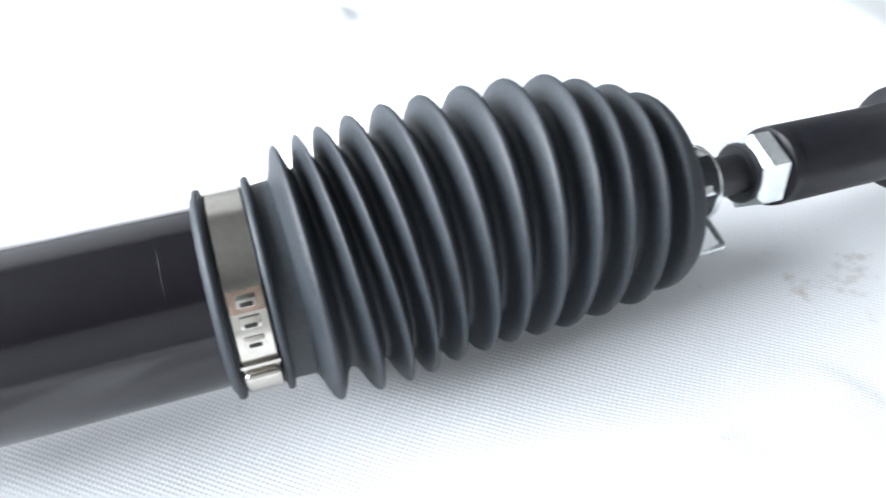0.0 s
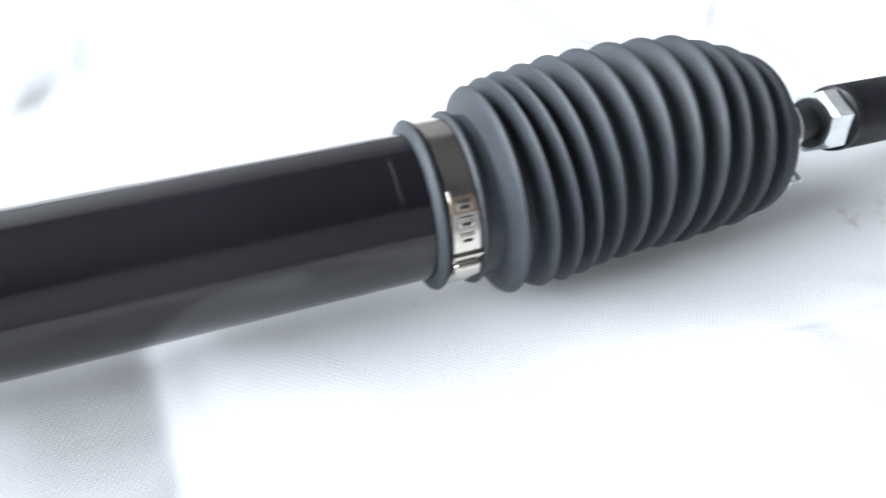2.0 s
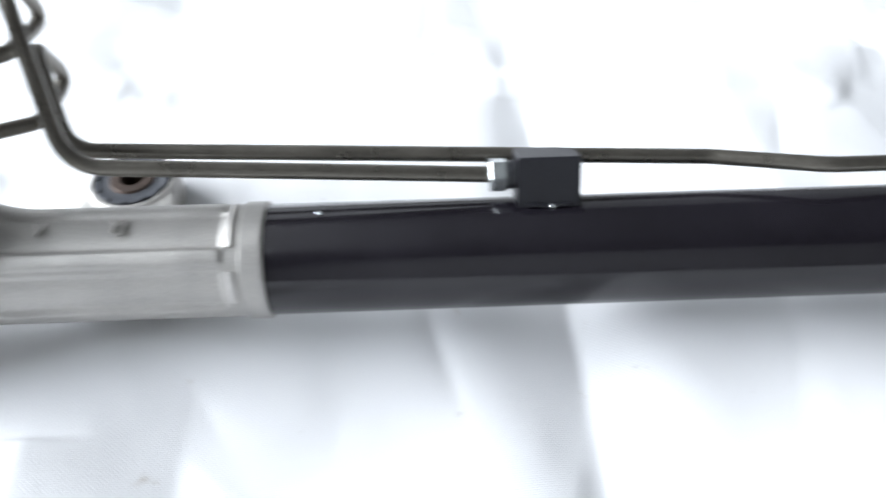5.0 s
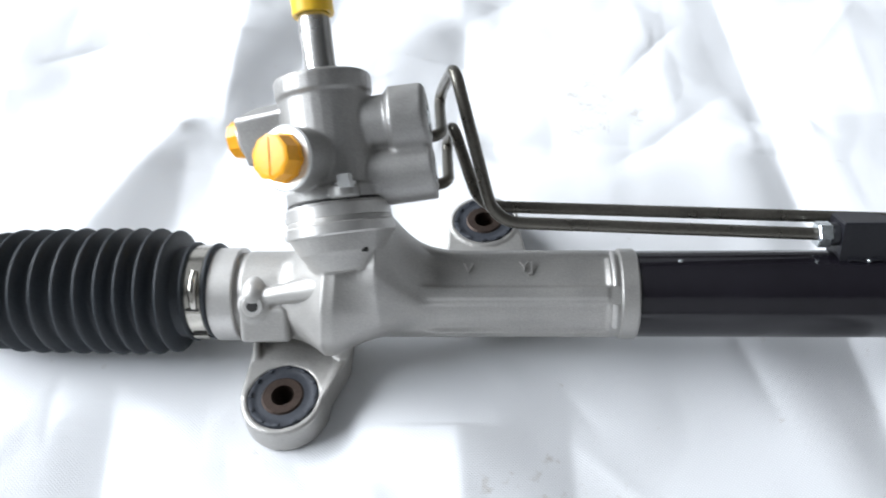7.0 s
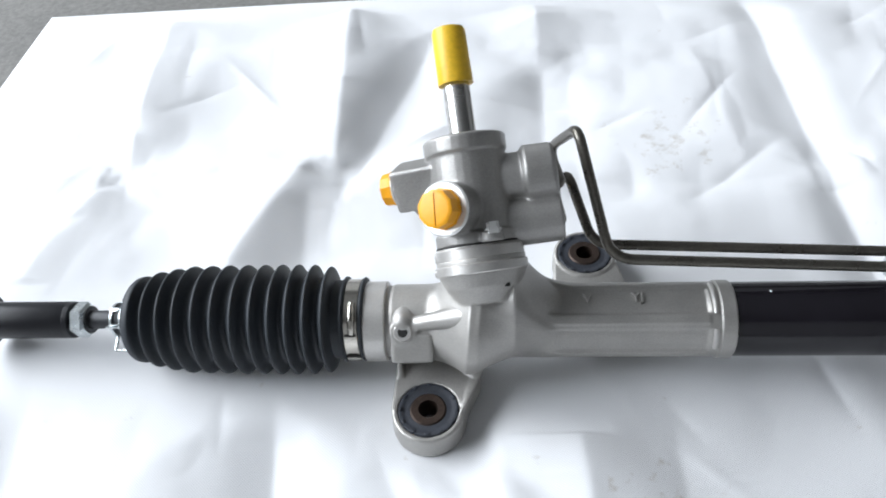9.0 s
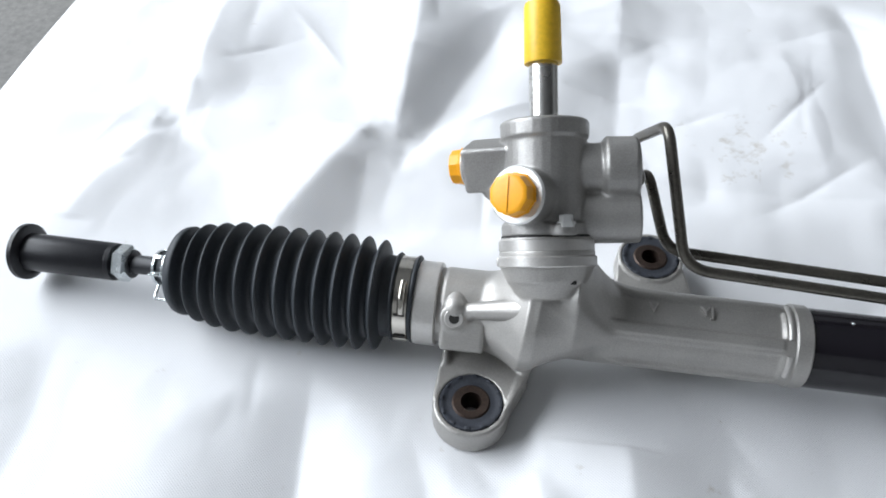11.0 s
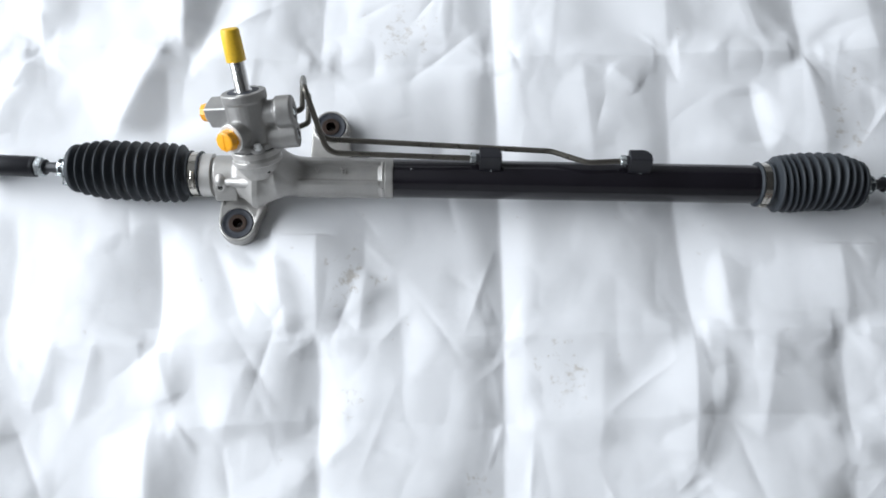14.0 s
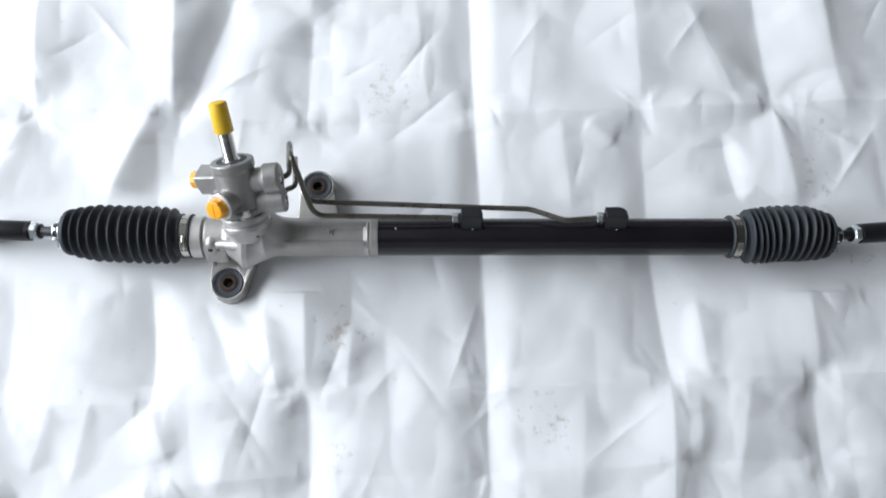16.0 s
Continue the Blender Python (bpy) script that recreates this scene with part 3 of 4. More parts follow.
def big_clamp(x0, x1, centre, latch_angle, flip):
    """Stainless band with three stamped slots and a crimped latch."""
    bm = bmesh.new()
    ring(bm, x0, x1, 0.0228, 0.0247, None, 96, 0.0003, centre)
    mid = (x0 + x1) / 2
    cy, cz = centre(mid)
    band = part("boot_clamp", bm, BAND, rack, "polished stainless steel band clamp")

    def place(angle, lift):
        return Matrix.Translation((mid, cy, cz)) @ pose(0, 0, 0, angle, 0, 0) @ Matrix.Translation((0, 0, 0.0247 + lift))
    if flip:
        bm = bmesh.new()
        pts = []
        for t in np.linspace(0, 1, 16):
            a = radians(16 + 42 * t)
            q = 0.0243 + 0.0018 * math.sin(math.pi * t)
            pts.append(Vector((mid + 0.0008, cy - q * math.sin(a), cz + q * math.cos(a))))
        sweep(bm, pts, 0.0021, 12)
        part("crimp_ear", bm, BAND, band, "raised crimped ear")
        # solid dark bars put in the shade of the two slots
        for a in (61, 98):
            bm = bmesh.new()
            block(bm, (0.0066, 0.0014, 0.0012), place(a, 0.0002), 0.0003)
            part("slot_shade", bm, RECESS_SHADE, band)
        bm = bmesh.new()
        block(bm, (0.0084, 0.0062, 0.0016), place(108, 0.0006), 0.0006, 3)
        part("latch", bm, BAND, band, "crimped clamp latch")
        return
    for k in range(3):
        ang = latch_angle - 24 - 10.7 * k
        bm = bmesh.new()
        block(bm, (0.0046, 0.0031, 0.0012), place(ang, 0.0003), 0.0005)
        part("slot_edge", bm, BAND, band)
        # dark block on the band paints the slot's inner shade
        bm = bmesh.new()
        block(bm, (0.0030, 0.0012, 0.0012), place(ang + 1.6, 0.0004), 0.0003)
        part("slot_shade", bm, RECESS_SHADE, band)
    bm = bmesh.new()
    ring(bm, x0 + 0.0004, x1 - 0.0004, 0.0245, 0.02545, None, 96, 0.0002, centre)
    stain = radians(90 + latch_angle - 46)
    bmesh.ops.delete(bm, geom=[v for v in bm.verts if math.cos(math.atan2(v.co.z - cz, v.co.y - cy) - stain) < math.cos(radians(7))], context="VERTS")
    part("tempered_end", bm, TEMPER, band, "brown heat-tinted end of the band")
    bm = bmesh.new()
    block(bm, (0.0086, 0.0062, 0.0036), place(latch_angle + 1, 0.0006), 0.0017, 4)
    block(bm, (0.0088, 0.0012, 0.0022), place(latch_angle - 11, 0.0006), 0.0004)
    part("latch", bm, BAND, band, "crimped clamp latch")
    bm = bmesh.new()
    ring(bm, x0 + 0.0002, x1 - 0.0002, 0.0240, 0.0253, None, 96, 0.0002, centre)
    keep = [v for v in bm.verts if math.cos(math.atan2(v.co.z - cz, v.co.y - cy) - radians(90 + latch_angle - 26)) > math.cos(radians(30))]
    bmesh.ops.delete(bm, geom=[v for v in bm.verts if v not in keep], context="VERTS")
    part("overlap", bm, BAND, band)


def small_clip(at, way, turn):
    """Spring clip on the boot's small end: a flat band, two pinch tabs and an open loop."""
    m = along(at, way) @ pose(0, 0, 0, turn, 0, 0)
    bm = bmesh.new()
    ring(bm, -0.0042, -0.0022, 0.0100, 0.0112, m, 48, 0.0002)
    ring(bm, 0.0022, 0.0042, 0.0100, 0.0112, m, 48, 0.0002)
    for a in range(0, 360, 60):
        block(bm, (0.0060, 0.0030, 0.0010), m @ pose(0, 0, 0, a, 0, 0) @ Matrix.Translation((0, 0, 0.0106)), 0.0003)
    clip = part("spring_clip", bm, ZINC, rack, "bright zinc spring clip")
    bm = bmesh.new()
    loop = [m @ Vector(p) for p in ((-0.0036, 0.0, 0.0108), (-0.0046, 0.001, 0.0200), (0.0046, 0.001, 0.0200), (0.0030, 0.0, 0.0108))]
    sweep(bm, bent(loop, 0.0012), 0.0009, 8)
    part("pinch_loop", bm, ZINC, clip)
    bm = bmesh.new()
    block(bm, (0.0075, 0.0008, 0.0042), m @ pose(0, 0, 0, 62, 0, 0) @ Matrix.Translation((0.001, 0, 0.0125)), 0.0003)
    part("pinch_tab", bm, ZINC, clip)


def tie_rod(start, end, x_nut, flange_r):
    """Threaded rod, lock nut and the black thread protector with its flange."""
    s, e = Vector(start), Vector(end)
    way = (e - s).normalized()
    total = (e - s).length
    m = along(s, way)
    bm = bmesh.new()
    lathe(bm, [(-0.01, 0), (-0.01, 0.0075), (0.010, 0.0075), (0.012, 0.0072), (0.0125, 0.0062), (0.016, 0.0060), (x_nut + 0.02, 0.0060), (x_nut + 0.02, 0)], m, 40)
    part("tie_rod", bm, ROD, rack, "dark phosphated tie rod with flats")
    bm = bmesh.new()
    lathe(bm, [(x_nut - 0.0032, 0), (x_nut - 0.0032, 0.0082), (x_nut - 0.0030, 0.0096), (x_nut - 0.0016, 0.0118), (x_nut + 0.0052, 0.0118), (x_nut + 0.0062, 0.0104), (x_nut + 0.0062, 0)], m, 6, phase=0.3)
    nut = part("lock_nut", bm, ZINC, rack, "bright zinc plated hexagon lock nut", 25)
    bm = bmesh.new()
    ring(bm, x_nut - 0.0046, x_nut - 0.0028, 0.006, 0.0090, m, 40, 0.0006)
    part("nut_collar", bm, ROD, nut)
    bm = bmesh.new()
    a = x_nut + 0.0068
    lathe(bm, [(a, 0.0), (a, 0.0100), (a + 0.0006, 0.0118), (a + 0.0030, 0.0121), (a + 0.0034, 0.0116), (a + 0.0044, 0.0116), (a + 0.005, 0.0120),
               (total - 0.003, 0.0123), (total - 0.0022, flange_r - 0.001), (total - 0.0014, flange_r), (total + 0.0014, flange_r), (total + 0.002, flange_r - 0.0008),
               (total + 0.002, 0.0)], m, 64)
    part("thread_protector", bm, PLASTIC, rack, "glossy black plastic thread protector with flange")


straight_tube()
R_PEAKS = [(0.4385, 0.0322), (0.4462, 0.0331), (0.4528, 0.0335), (0.4595, 0.0338), (0.4674, 0.0338), (0.4763, 0.0338), (0.4855, 0.0338), (0.4952, 0.0338),
           (0.5047, 0.0334), (0.5139, 0.0318), (0.5239, 0.0300), (0.5325, 0.0274)]
R_SKEW = ((0.430, 0.4385, 0.4462, 0.4528, 0.4595, 0.4763, 0.4855, 0.5047, 0.5325, 0.5405), (0, -0.0012, -0.0033, -0.0042, -0.0034, -0.0014, 0.0006, 0.0039, 0.0026, 0), 0.707, 0.707)
boot(R_PEAKS, (0.4175, 0.4290), 0.5405, 0.0240, right_centre, False, 0.0072, 1.25, "matte black rubber bellows boot, tightly compressed", R_SKEW)
big_clamp(0.4192, 0.4276, right_centre, 96, False)
L_PEAKS = [(-0.2379, 0.0326), (-0.2483, 0.0338), (-0.2589, 0.0341), (-0.2694, 0.0342), (-0.2805, 0.0342), (-0.2922, 0.0342), (-0.3043, 0.0341), (-0.3160, 0.0340),
           (-0.3278, 0.0338), (-0.3392, 0.0323), (-0.3504, 0.0304), (-0.3606, 0.0277)]
L_SKEW = ((-0.3705, -0.3606, -0.3278, -0.2805, -0.2300), (-0.0005, -0.0018, -0.0018, -0.0006, 0), -0.6, 0.8)
boot(L_PEAKS, (-0.2165, -0.2278), -0.3705, 0.0240, left_centre, True, 0.0072, 1.4, "matte black rubber bellows boot, evenly spread", L_SKEW)
big_clamp(-0.2264, -0.2180, left_centre, 98, True)
RN = Vector((0.5405, *right_centre(0.5405)))
RE = Vector((0.6375, 0.0118, 0.0208))
tie_rod(RN, RE, 0.0312, 0.0174)
small_clip(RN + (RE - RN).normalized() * 0.0070, RE - RN, 122)
LN = Vector((-0.3705, *left_centre(-0.3705)))
LE = Vector((-0.476, 0.0135, 0.0205))
tie_rod(LN, LE, 0.0335, 0.0182)
small_clip(LN + (LE - LN).normalized() * 0.0070, LE - LN, -122)

# ---- the cast housing ----
D = Vector((-0.128, 0.747, 0.653)).normalized()     # pinion axis, towards the input shaft
O = Vector((-0.1459, 0.0142, 0.0914))               # where valve body and housing meet
E = Vector((0.984, 0.0956, 0.0836)).normalized()    # towards the pipe ports
BL, BU = Vector((-0.1768, -0.0512, 0)), Vector((-0.0764, 0.0708, 0))   # mounting bushes


def on(s, side=0.0):
    return O + D * s + E * side


def barrel_radius(x, angle):
    """Radius of the housing round the bar: the plain barrel, the pinion bearing's ridge and the fillet of the tower."""
    base = np.where(x < -0.199, 0.0218, 0.0226 - 0.002 * (x + 0.199))
    # ridge over the lower pinion bearing
    d = x + 0.1455 + 0.006 * np.clip(angle / 90, 0, 1.5)
    right = np.clip(1 - np.clip(d - 0.0030, 0, 1) / 0.046, 0, 1) ** 1.35
    left = np.clip(1 - np.clip(-d - 0.0030, 0, 1) / 0.029, 0, 1) ** 1.8
    lean = np.clip(d / 0.046, 0, 1)
    swell = np.interp(60 + (angle - 60) / (1 - 0.85 * lean), (-60, -20, 5, 25, 50, 72, 92, 108, 126, 150, 175), (0, 0.006, 0.0170, 0.0208, 0.0210, 0.0192, 0.0140, 0.0098, 0.0060, 0.0020, 0))
    ridge = 1.1 * swell * np.where(d > 0, right, left)
    # sweep from the tower's flank down to the barrel
    side = np.exp(-((angle + 8) / np.where(angle > -8, 42, 40)) ** 2)
    sweep_r = 0.034 * np.clip(1 - np.abs(x + 0.1255) / np.where(x > -0.1255, 0.040, 0.03), 0, 1) ** 2.4 * side
    neck = 0.008 * np.exp(-((x + 0.160) / 0.010) ** 2) * np.exp(-((angle + 5) / 38) ** 2)
    # cast panels along the barrel: a sunk strip with the marks, a raised band and a shallow strip below it
    def strip(lo, hi):
        return np.clip((angle - lo) / 2 + 0.5, 0, 1) * np.clip((hi - angle) / 2 + 0.5, 0, 1)
    start = np.clip((x + 0.108) / 0.010, 0, 1) * np.clip((-0.0135 - x) / 0.0015, 0, 1)
    sunk = 0.0018 * strip(-15, 29) + 0.0012 * strip(53, 92)
    proud = 0.0010 * strip(30, 45) + 0.0008 * strip(-38, -18) + 0.0009 * strip(95, 112)
    return base + ridge + sweep_r + neck + (proud - sunk) * start


def housing():
    bm = bmesh.new()
    # barrel round the rack bar with the swell of the pinion bearing
    nx, na = 300, 180
    xs = np.linspace(-0.232, -0.0035, nx)
    an = np.linspace(-180, 180, na, endpoint=False)
    rings = []
    for x in xs:
        r = barrel_radius(np.full(na, x), an)
        rings.append([bm.verts.new((x, -q * math.sin(radians(t)), H + q * math.cos(radians(t)))) for q, t in zip(r, an)])
    for p, q in zip(rings, rings[1:]):
        for k in range(na):
            bm.faces.new((p[k], p[k - 1], q[k - 1], q[k]))
    bm.faces.new(rings[0])
    bm.faces.new(rings[-1][::-1])
    bmesh.ops.recalc_face_normals(bm, faces=bm.faces[:])
    # pinion tower
    rod(bm, on(-0.003), on(-0.0105), 0.0246, 0.0246, cham=0.0006)
    rod(bm, on(-0.0095), on(-0.0190), 0.0254, 0.0256, cham=0.0012)
    rod(bm, on(-0.018), on(-0.028), 0.0252, 0.0216, cham=0.001)
    rod(bm, on(-0.026), on(-0.036), 0.0218, 0.0150, cham=0.0)
    ob = part("housing", bm, ALLOY, rack, "sand-textured cast aluminium rack housing")
    cast(ob, 0.0007, 5)

    # lug with a tapped hole, and the shelf that ties it to the tower
    bm = bmesh.new()
    block(bm, (0.0255, 0.0180, 0.0185), Matrix.Translation((-0.1858, -0.0192, 0.0360)) @ pose(0, 0, 0, -38, 0, 0), 0.002)
    rod(bm, (-0.1908, -0.0040, 0.0330), (-0.1908, -0.0200, 0.0495), 0.0092, 0.0084)
    limb(bm, (-0.1908, -0.0050, 0.0470), (-0.1908, -0.0120, 0.0490), 0.0088, 0.0080)
    limb(bm, (-0.1860, -0.0135, 0.0490), (-0.1450, -0.0205, 0.0670), 0.0042, 0.0078)
    hull(bm, (-0.186, -0.0150, 0.0460), (-0.186, -0.0170, 0.0400), (-0.186, -0.0060, 0.0440), (-0.150, -0.0170, 0.0650), (-0.150, -0.0230, 0.0560), (-0.150, 0.0, 0.0560), (-0.168, -0.0140, 0.0540), (-0.168, -0.0190, 0.0460))
    lug = part("tapped_lug", bm, ALLOY, ob)
    cast(lug, 0.0008, 7)

    # arm and eye of the front mount
    bm = bmesh.new()
    lathe(bm, [(0, 0.0180), (0, 0.0222), (0.0150, 0.0216), (0.0160, 0.0206), (0.0160, 0.0180), (0, 0.0180)], along(BL, (0, 0, 1), (0, 1, 0)), 48)
    for outline in (((-0.1972, -0.0315), (-0.1972, -0.006), (-0.1465, -0.006), (-0.1480, -0.0315)),
                    ((-0.1972, -0.050), (-0.1920, -0.0365), (-0.1860, -0.0318), (-0.1860, -0.028), (-0.1972, -0.028)),
                    ((-0.1564, -0.050), (-0.1616, -0.0365), (-0.1676, -0.0318), (-0.1676, -0.028), (-0.1490, -0.028), (-0.1485, -0.032))):
        hull(bm, *((x, y, z) for x, y in outline for z in (0.0015, 0.0164)))
    hull(bm, *((x, y, z) for x, y in ((-0.1986, -0.052), (-0.1952, -0.052), (-0.1940, -0.008), (-0.1975, -0.008)) for z in (0.002, 0.0165)))
    hull(bm, *((x, y, z) for x, y in ((-0.1580, -0.054), (-0.1545, -0.050), (-0.1465, -0.030), (-0.1500, -0.030), (-0.1470, -0.010)) for z in (0.002, 0.0172)))
    # webs that climb to the barrel
    hull(bm, (-0.1520, -0.0300, 0.0150), (-0.1465, -0.0300, 0.0150), (-0.1530, -0.0200, 0.0330), (-0.1430, -0.0300, 0.0330), (-0.1500, -0.0100, 0.0150), (-0.1430, -0.0120, 0.0150), (-0.1640, -0.0180, 0.0160), (-0.1600, -0.0160, 0.0300))
    hull(bm, (-0.1965, -0.0330, 0.0150), (-0.1925, -0.0320, 0.0150), (-0.1968, -0.0240, 0.0225), (-0.1945, -0.0240, 0.0225), (-0.1965, -0.0080, 0.0150), (-0.1940, -0.0080, 0.0300))
    front = part("mount_arm", bm, ALLOY, ob)
    cast(front, 0.0008, 4)

    # arm and eye of the rear mount
    bm = bmesh.new()
    lathe(bm, [(0, 0.0180), (0, 0.0216), (0.0150, 0.0210), (0.0160, 0.0200), (0.0160, 0.0180), (0, 0.0180)], along(BU, (0, 0, 1), (0, 1, 0)), 48)
    hull(bm, *((x, y, z) for x, y in ((-0.0990, 0.010), (-0.0440, 0.010), (-0.0555, 0.0640), (-0.0978, 0.0640)) for z in (0.003, 0.0150)))
    rear = part("mount_arm", bm, ALLOY, ob)
    cast(rear, 0.0009, 4)

    # turned end collars
    bm = bmesh.new()
    ring(bm, -0.2155, -0.2020, 0.0200, 0.0246, AX, 96, 0.0008)
    part("end_collar", bm, MACHINED, ob, "turned aluminium end collar")
    bm = bmesh.new()
    ring(bm, -0.0080, 0.0012, 0.0200, 0.0232, AX, 96, 0.0009)
    part("end_ring", bm, ALLOY, ob, "turned aluminium end ring")
    for a0, a1 in ((30, -29), (-52, -86)):
        bm = bmesh.new()
        pts = [Vector((-0.0108, 0.0218 * math.sin(radians(t)), H + 0.0217 * math.cos(radians(t)))) for t in np.linspace(a0, a1, 18)]
        sweep(bm, pts, 0.0017, 12)
        part("raised_pad", bm, MACHINED, ob)
    # stepped collars of the pinion tower; their paler alloy paints in reflected sky light
    for lo, hi, r in ((-0.0112, -0.0042, 0.0253), (-0.0192, -0.0132, 0.0264)):
        bm = bmesh.new()
        ring(bm, lo, hi, 0.018, r, along(O, D), 72, 0.0008)
        for angle, wide in ((-150, 0.009), (-95, 0.012), (170, 0.014), (120, 0.008)):
            turn = pose(0, 0, 0, angle, 0, 0)
            block(bm, (hi - lo - 0.0010, wide, 0.0022), along(O, D) @ turn @ Matrix.Translation(((lo + hi) / 2, 0, r - 0.0008)), 0.0009, 3)
        part("tower_collar", bm, MACHINED, ob, "stepped collar of the pinion tower, reflected sky put into its paler alloy")
    # solid dark ring paints the shaded line between tower and valve body
    bm = bmesh.new()
    ring(bm, -0.0044, -0.0026, 0.018, 0.0243, along(O, D), 64, 0.0002)
    part("joint_gap_shade", bm, RECESS_SHADE, ob)
    bm = bmesh.new()
    m = along((-0.1908, -0.0178, 0.0473), (0, -0.696, 0.718))
    ring(bm, 0, 0.0040, 0.0030, 0.0056, m, 32, 0.0006)
    part("hole_rim", bm, MACHINED, ob)
    # dark disc inside the rim stands for the hole's shaded depth
    bm = bmesh.new()
    rod(bm, (-0.1908, -0.0172, 0.0466), (-0.1908, -0.0205, 0.0501), 0.0031, cham=0.0002)
    part("tapped_hole_shade", bm, RECESS_SHADE, ob)
    # small dark block, the vent's inner shade given as colour
    bm = bmesh.new()
    block(bm, (0.0032, 0.0022, 0.0030), Matrix.Translation((-0.1296, -0.0155, 0.0868)) @ pose(0, 0, 0, 40, 0, 0), 0.0006)
    part("vent_hole_shade", bm, RECESS_SHADE, ob)

    def skin(x, angle):
        return AX @ pose(0, 0, 0, angle, 0, 0) @ Matrix.Translation((x, 0, 0.02155))
    letters("V", 0.0085, 0.0006, skin(-0.0830, 2.4), MACHINED, ob, "cast_mark", "raised cast letter")
    letters("YJ", 0.0085, 0.0006, skin(-0.0545, 2.4), MACHINED, ob, "cast_mark", "raised cast letters")
    return ob


def bushing(at):
    m = along(at, (0, 0, 1), (0, 1, 0))
    bm = bmesh.new()
    lathe(bm, [(0.001, 0.0100), (0.001, 0.0181), (0.0152, 0.0181), (0.0163, 0.0174), (0.0165, 0.0160), (0.0160, 0.0150), (0.0158, 0.0125), (0.0160, 0.0115), (0.0158, 0.0100), (0.001, 0.0100)], m, 64)
    rubber = part("mount_bushing", bm, BUSH, rack, "dark rubber mounting bushing")
    bm = bmesh.new()
    ring(bm, 0.0, 0.0168, 0.0058, 0.0108, m, 48, 0.0009)
    part("bushing_sleeve", bm, BRONZE, rubber, "brown rusty metal sleeve")
    for k in range(12):
        bm = bmesh.new()
        block(bm, (0.0014, 0.0030, 0.0018), m @ pose(0, 0, 0, 30 * k, 0, 0) @ Matrix.Translation((0.0164, 0, 0.0166)), 0.0004)
        part("rubber_rib", bm, BUSH, rubber)


def valve():
    """Valve body with its ports, plugs and the input shaft."""
    N_F, N_L = Vector((-0.42, -0.638, 0.647)).normalized(), Vector((-0.958, 0.075, -0.275)).normalized()
    F0, L0 = on(0.0173), on(0.0370)
    P1, P2 = on(0.0322), on(0.0066)
    bm = bmesh.new()
    rod(bm, on(-0.003), on(0.0520), 0.0222, 0.0222, cham=0.001)
    rod(bm, on(0.0480), on(0.0582), 0.0236, 0.0238, cham=0.0012)
    rod(bm, F0, F0 + N_F * 0.0345, 0.0138, 0.0146)
    rod(bm, L0, L0 + N_L * 0.0440, 0.0124, 0.0120)
    block(bm, (0.0300, 0.0240, 0.0250), along(L0 + N_L * 0.0285, N_L, D) @ pose(0, 0, 0, -22, 0, 0), 0.002)
    rod(bm, P1, P1 + E * 0.0330, 0.0140)
    rod(bm, P1 + E * 0.0300, P1 + E * 0.0490, 0.0172, 0.0168, cham=0.002)
    rod(bm, P2, P2 + E * 0.0490, 0.0138, 0.0140)
    block(bm, (0.0180, 0.0200, 0.0200), along((P1 + P2) / 2 + E * 0.0395, E, D), 0.003)
    limb(bm, F0 + N_F * 0.004 + D * 0.004, L0 + N_L * 0.028 - D * 0.012, 0.0120, 0.0080)
    # flange with its bolt lug
    U = Vector((0.35, -0.585, 0.732)).normalized()
    rod(bm, on(-0.0030), on(0.0040), 0.0240, 0.0240, cham=0.0006)
    rod(bm, on(-0.0030) + U * 0.0235, on(0.0030) + U * 0.0235, 0.0068, cham=0.0006)
    block(bm, (0.0100, 0.0110, 0.0040), along(on(0.0532), D) @ pose(0, 0, 0, 165, 0, 0) @ Matrix.Translation((0, 0, 0.0232)), 0.001)
    body = part("valve_body", bm, VALVE_ALLOY, rack, "cast aluminium rotary valve body")
    cast(body, 0.0007, 3)
    # turned faces of the ports
    bm = bmesh.new()
    ring(bm, 0.0335, 0.0356, 0.009, 0.0150, along(F0, N_F), 48, 0.0010)
    part("port_face", bm, CHAMFER, body, "bright turned port face")
    bm = bmesh.new()
    ring(bm, 0.0435, 0.0448, 0.008, 0.0113, along(L0, N_L), 48, 0.0008)
    part("port_face", bm, CHAMFER, body, "bright turned port face")
    for p, r in ((P1, 0.0118), (P2, 0.0098)):
        bm = bmesh.new()
        ring(bm, 0.0480, 0.0494, r - 0.0028, r, along(p, E), 48, 0.0004)
        part("pipe_seat", bm, ALLOY, body, "bright turned pipe seat")
        # near-black disc colours in the shade of the port's recess
        bm = bmesh.new()
        rod(bm, p + E * 0.0470, p + E * 0.0490, r - 0.0026)
        part("port_bore_shade", bm, RECESS_SHADE, body)
        bm = bmesh.new()
        lathe(bm, [(0.0470, 0), (0.0470, 0.0056), (0.0492, 0.0056), (0.0497, 0.0050), (0.0497, 0)], along(p, E), 6)
        part("pipe_nut", bm, ZINC, body, "zinc plated pipe nut", 25)
    # sealing plugs, screwed in until the seam stands upright
    PLUG_TURN = 32
    for at, n, r, a, b in ((F0, N_F, 0.0112, 0.0355, 0.0455), (L0, N_L, 0.0102, 0.0445, 0.0525)):
        m = along(at, n) @ pose(0, 0, 0, PLUG_TURN, 0, 0)
        bm = bmesh.new()
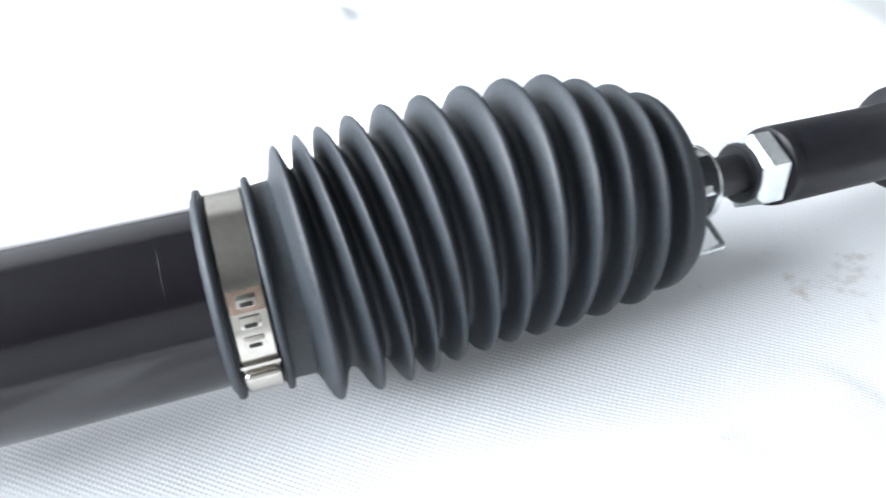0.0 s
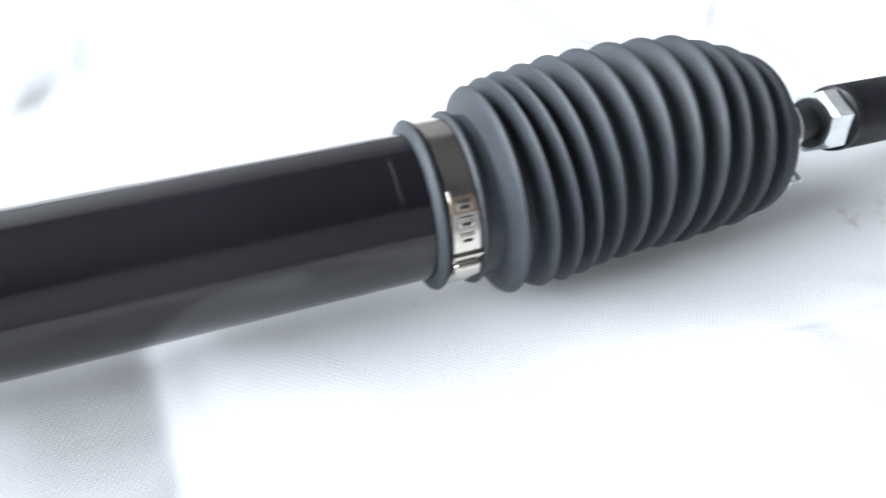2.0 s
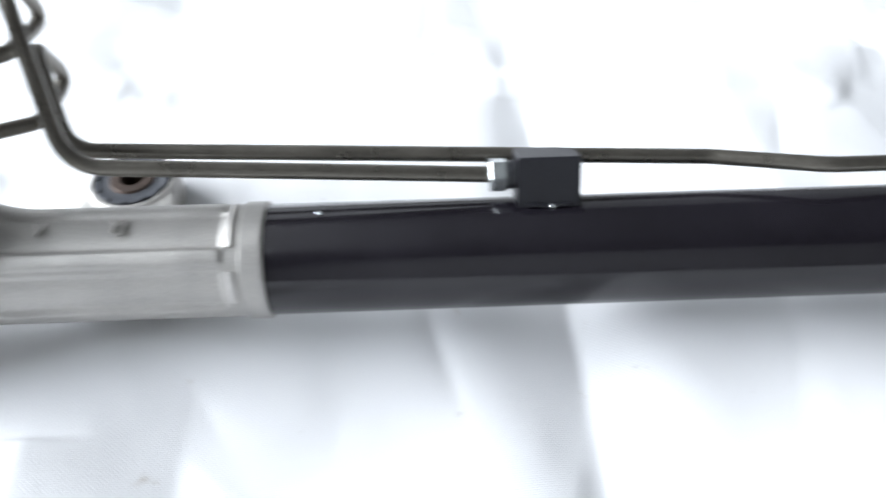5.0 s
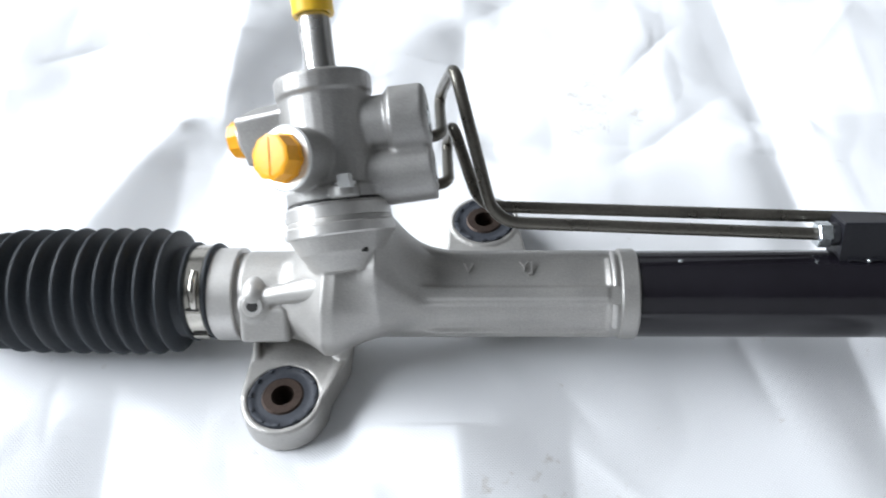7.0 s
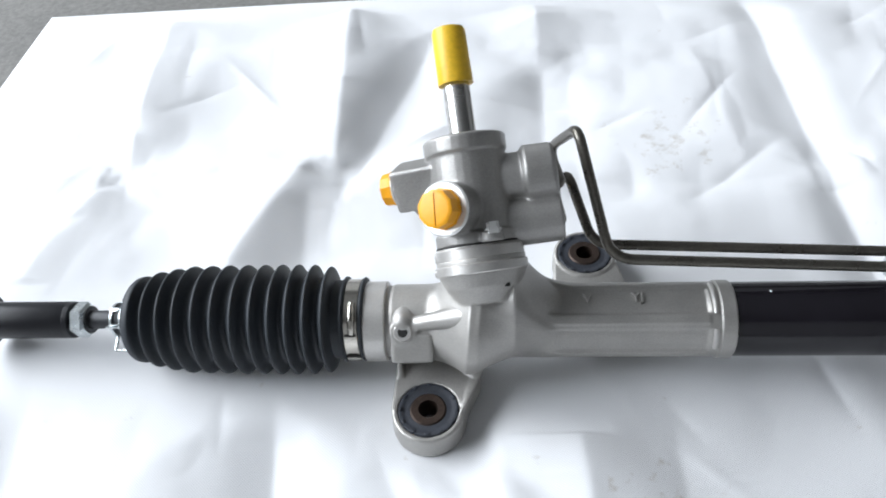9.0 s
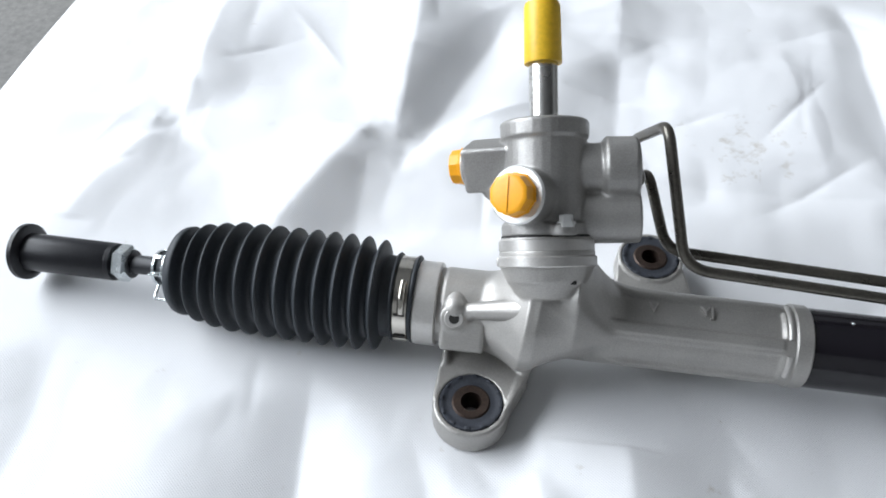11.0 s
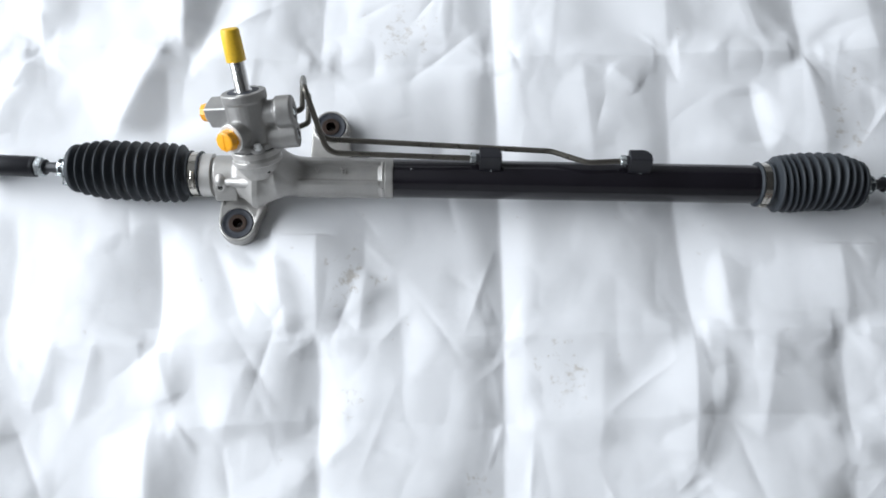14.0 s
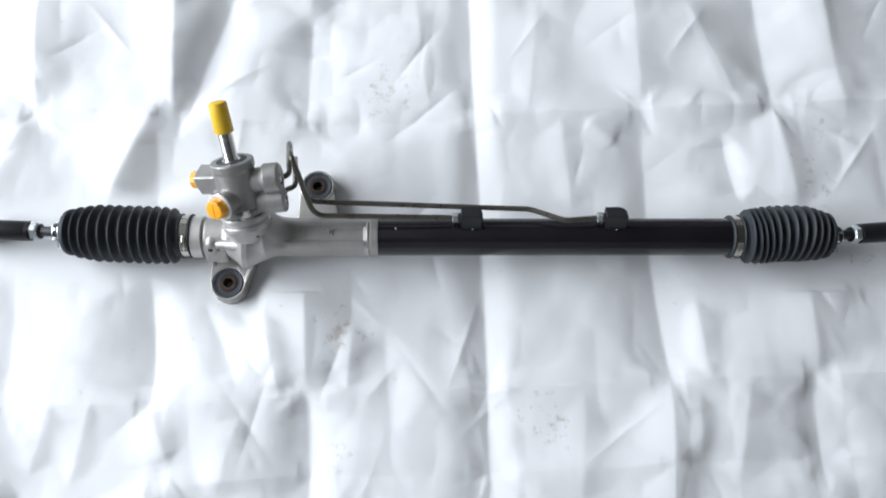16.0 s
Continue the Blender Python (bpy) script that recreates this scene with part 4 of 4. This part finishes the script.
        lathe(bm, [(a - 0.006, 0), (a - 0.006, 0.0085), (a, 0.0085), (a + 0.0003, r + 0.0003), (a + 0.0018, r + 0.0003), (a + 0.0022, r - 0.0004), (b - 0.0008, r - 0.0008),
                   (b - 0.0002, r - 0.0018), (b, r - 0.003), (b, 0)], m, 10, phase=0.31)
        plug = part("port_plug", bm, ORANGE, rack, "orange plastic transport plug", 25)
        bm = bmesh.new()
        block(bm, (0.0012, 0.0008, 2 * r - 0.005), m @ Matrix.Translation((b - 0.0001, 0, 0)) @ pose(0, 0, 0, -6, 0, 0), 0.0002)
        part("moulded_seam", bm, ORANGE, plug)
    # bolt, input shaft and its cap
    bm = bmesh.new()
    lathe(bm, [(0.001, 0), (0.001, 0.0048), (0.0040, 0.0048), (0.0040, 0.0036), (0.0070, 0.0036), (0.0075, 0.0031), (0.0075, 0)], along(O + U * 0.0268, D), 6)
    part("flange_bolt", bm, CHAMFER, body, "zinc plated hexagon bolt", 25)
    bm = bmesh.new()
    lathe(bm, [(0.050, 0), (0.050, 0.0100), (0.0590, 0.0100), (0.0592, 0.0082), (0.0600, 0.0078), (0.090, 0.0078), (0.092, 0.0070), (0.115, 0.0070), (0.115, 0)], along(O, D), 64)
    part("input_shaft", bm, STEEL, rack, "ground steel input shaft")
    bm = bmesh.new()
    lathe(bm, [(0.0895, 0.0080), (0.0895, 0.0100), (0.0902, 0.0102), (0.110, 0.0099), (0.1200, 0.0097), (0.1218, 0.0090), (0.1224, 0.0075), (0.1224, 0)], along(O, D), 64)
    part("shaft_cap", bm, YELLOW, rack, "yellow vinyl protective shaft cap")
    bm = bmesh.new()
    lathe(bm, [(0.0577, 0.0100), (0.0586, 0.0100), (0.0586, 0.0165), (0.0577, 0.0170), (0.0577, 0.0100)], along(O, D), 64)
    part("shaft_seal", bm, BUSH, body, "black shaft seal")
    return P1 + E * 0.050, P2 + E * 0.050


def fitting(x):
    """Pipe fitting block welded to the tube, leaning back from the top."""
    lean = 27.4
    m = AX @ pose(x, 0, 0, -lean, 0, 0)
    bm = bmesh.new()
    # plan outline: three square corners, the far one well rounded
    x0, x1, y0, y1, r = 0.0, 0.0245, -0.0076, 0.0100, 0.0095
    line = [(x0, y0), (x1 - 0.001, y0), (x1, y0 + 0.001)] + [(x1 - r + r * math.cos(a), y1 - r + r * math.sin(a)) for a in np.linspace(0, math.pi / 2, 9)] + [(x0 + 0.001, y1), (x0, y1 - 0.001)]
    low, high, top = [], [], []
    cx, cy = (x0 + x1) / 2, (y0 + y1) / 2
    for px, py in line:
        low.append(bm.verts.new(m @ Vector((px, py, 0.0190))))
        high.append(bm.verts.new(m @ Vector((px, py, 0.0392))))
        top.append(bm.verts.new(m @ Vector((cx + (px - cx) * 0.94, cy + (py - cy) * 0.92, 0.0400))))
    n = len(line)
    for a, b in ((low, high), (high, top)):
        for k in range(n):
            bm.faces.new((a[k], a[(k + 1) % n], b[(k + 1) % n], b[k]))
    bm.faces.new(top)
    bm.faces.new(list(reversed(low)))
    ob = part("fitting_block", bm, SATIN, rack, "black painted pipe fitting block welded on", 30)
    bm = bmesh.new()
    sweep(bm, [m @ Vector((0.004 + 0.016 * t, -0.0080, 0.0213 + 0.0004 * math.sin(9 * t))) for t in np.linspace(0, 1, 12)], 0.0009, 8)
    part("weld_bead", bm, SATIN, ob)
    # zinc-bright ball at the weld, put there as the glint under the block
    bm = bmesh.new()
    ball(bm, m @ Vector((0.0135, -0.0086, 0.0212)), 0.0010)
    part("weld_glint", bm, ZINC, ob)
    seat = m @ Vector((0.0, -0.0005, 0.0320))
    bm = bmesh.new()
    way = Vector((-1, 0, 0))
    lathe(bm, [(-0.001, 0), (-0.001, 0.0050), (0.0035, 0.0050), (0.0036, 0.0060), (0.0040, 0.0066), (0.0096, 0.0066), (0.0102, 0.0060), (0.0102, 0)], along(seat, way), 6, phase=0.5)
    nut = part("flare_nut", bm, ZINC, rack, "bright zinc plated flare nut", 25)
    bm = bmesh.new()
    ring(bm, 0.0, 0.0036, 0.003, 0.0056, along(seat, way), 32, 0.0004)
    part("nut_collar", bm, ROD, nut)
    return seat + way * 0.010


cast_housing = housing()
bushing(BL)
bushing(BU)
PORT1, PORT2 = valve()
END2 = fitting(0.0975)
END1 = fitting(0.2650)

bm = bmesh.new()
sweep(bm, bent([Vector((-0.1120, 0.0480, 0.0975)), Vector((-0.0965, 0.0540, 0.0965)), Vector((-0.1012, 0.1030, 0.0830)), Vector((-0.0888, 0.0605, 0.1325)), Vector((-0.0700, 0.0130, 0.0745)),
                END2 + Vector((0.004, 0, 0))], (0.0075, 0.0075, 0.0085, 0.019)), 0.0031)
part("pipe", bm, PIPE, rack, "thin olive-grey plated steel pressure pipe", 60)
bm = bmesh.new()
sweep(bm, bent([Vector((-0.1120, 0.0440, 0.0665)), Vector((-0.0945, 0.0520, 0.0655)), Vector((-0.0978, 0.0940, 0.0575)), Vector((-0.0915, 0.0665, 0.0920)), Vector((-0.0775, 0.0332, 0.0655)),
                Vector((0.1784, 0.0265, 0.0580)), Vector((0.2172, 0.0098, 0.0668)), END1 + Vector((0.004, 0, 0))], (0.0075, 0.0075, 0.0085, 0.016, 0.02, 0.02)), 0.0031)
part("pipe", bm, PIPE, rack, "long bent olive-grey plated steel pressure pipe", 60)
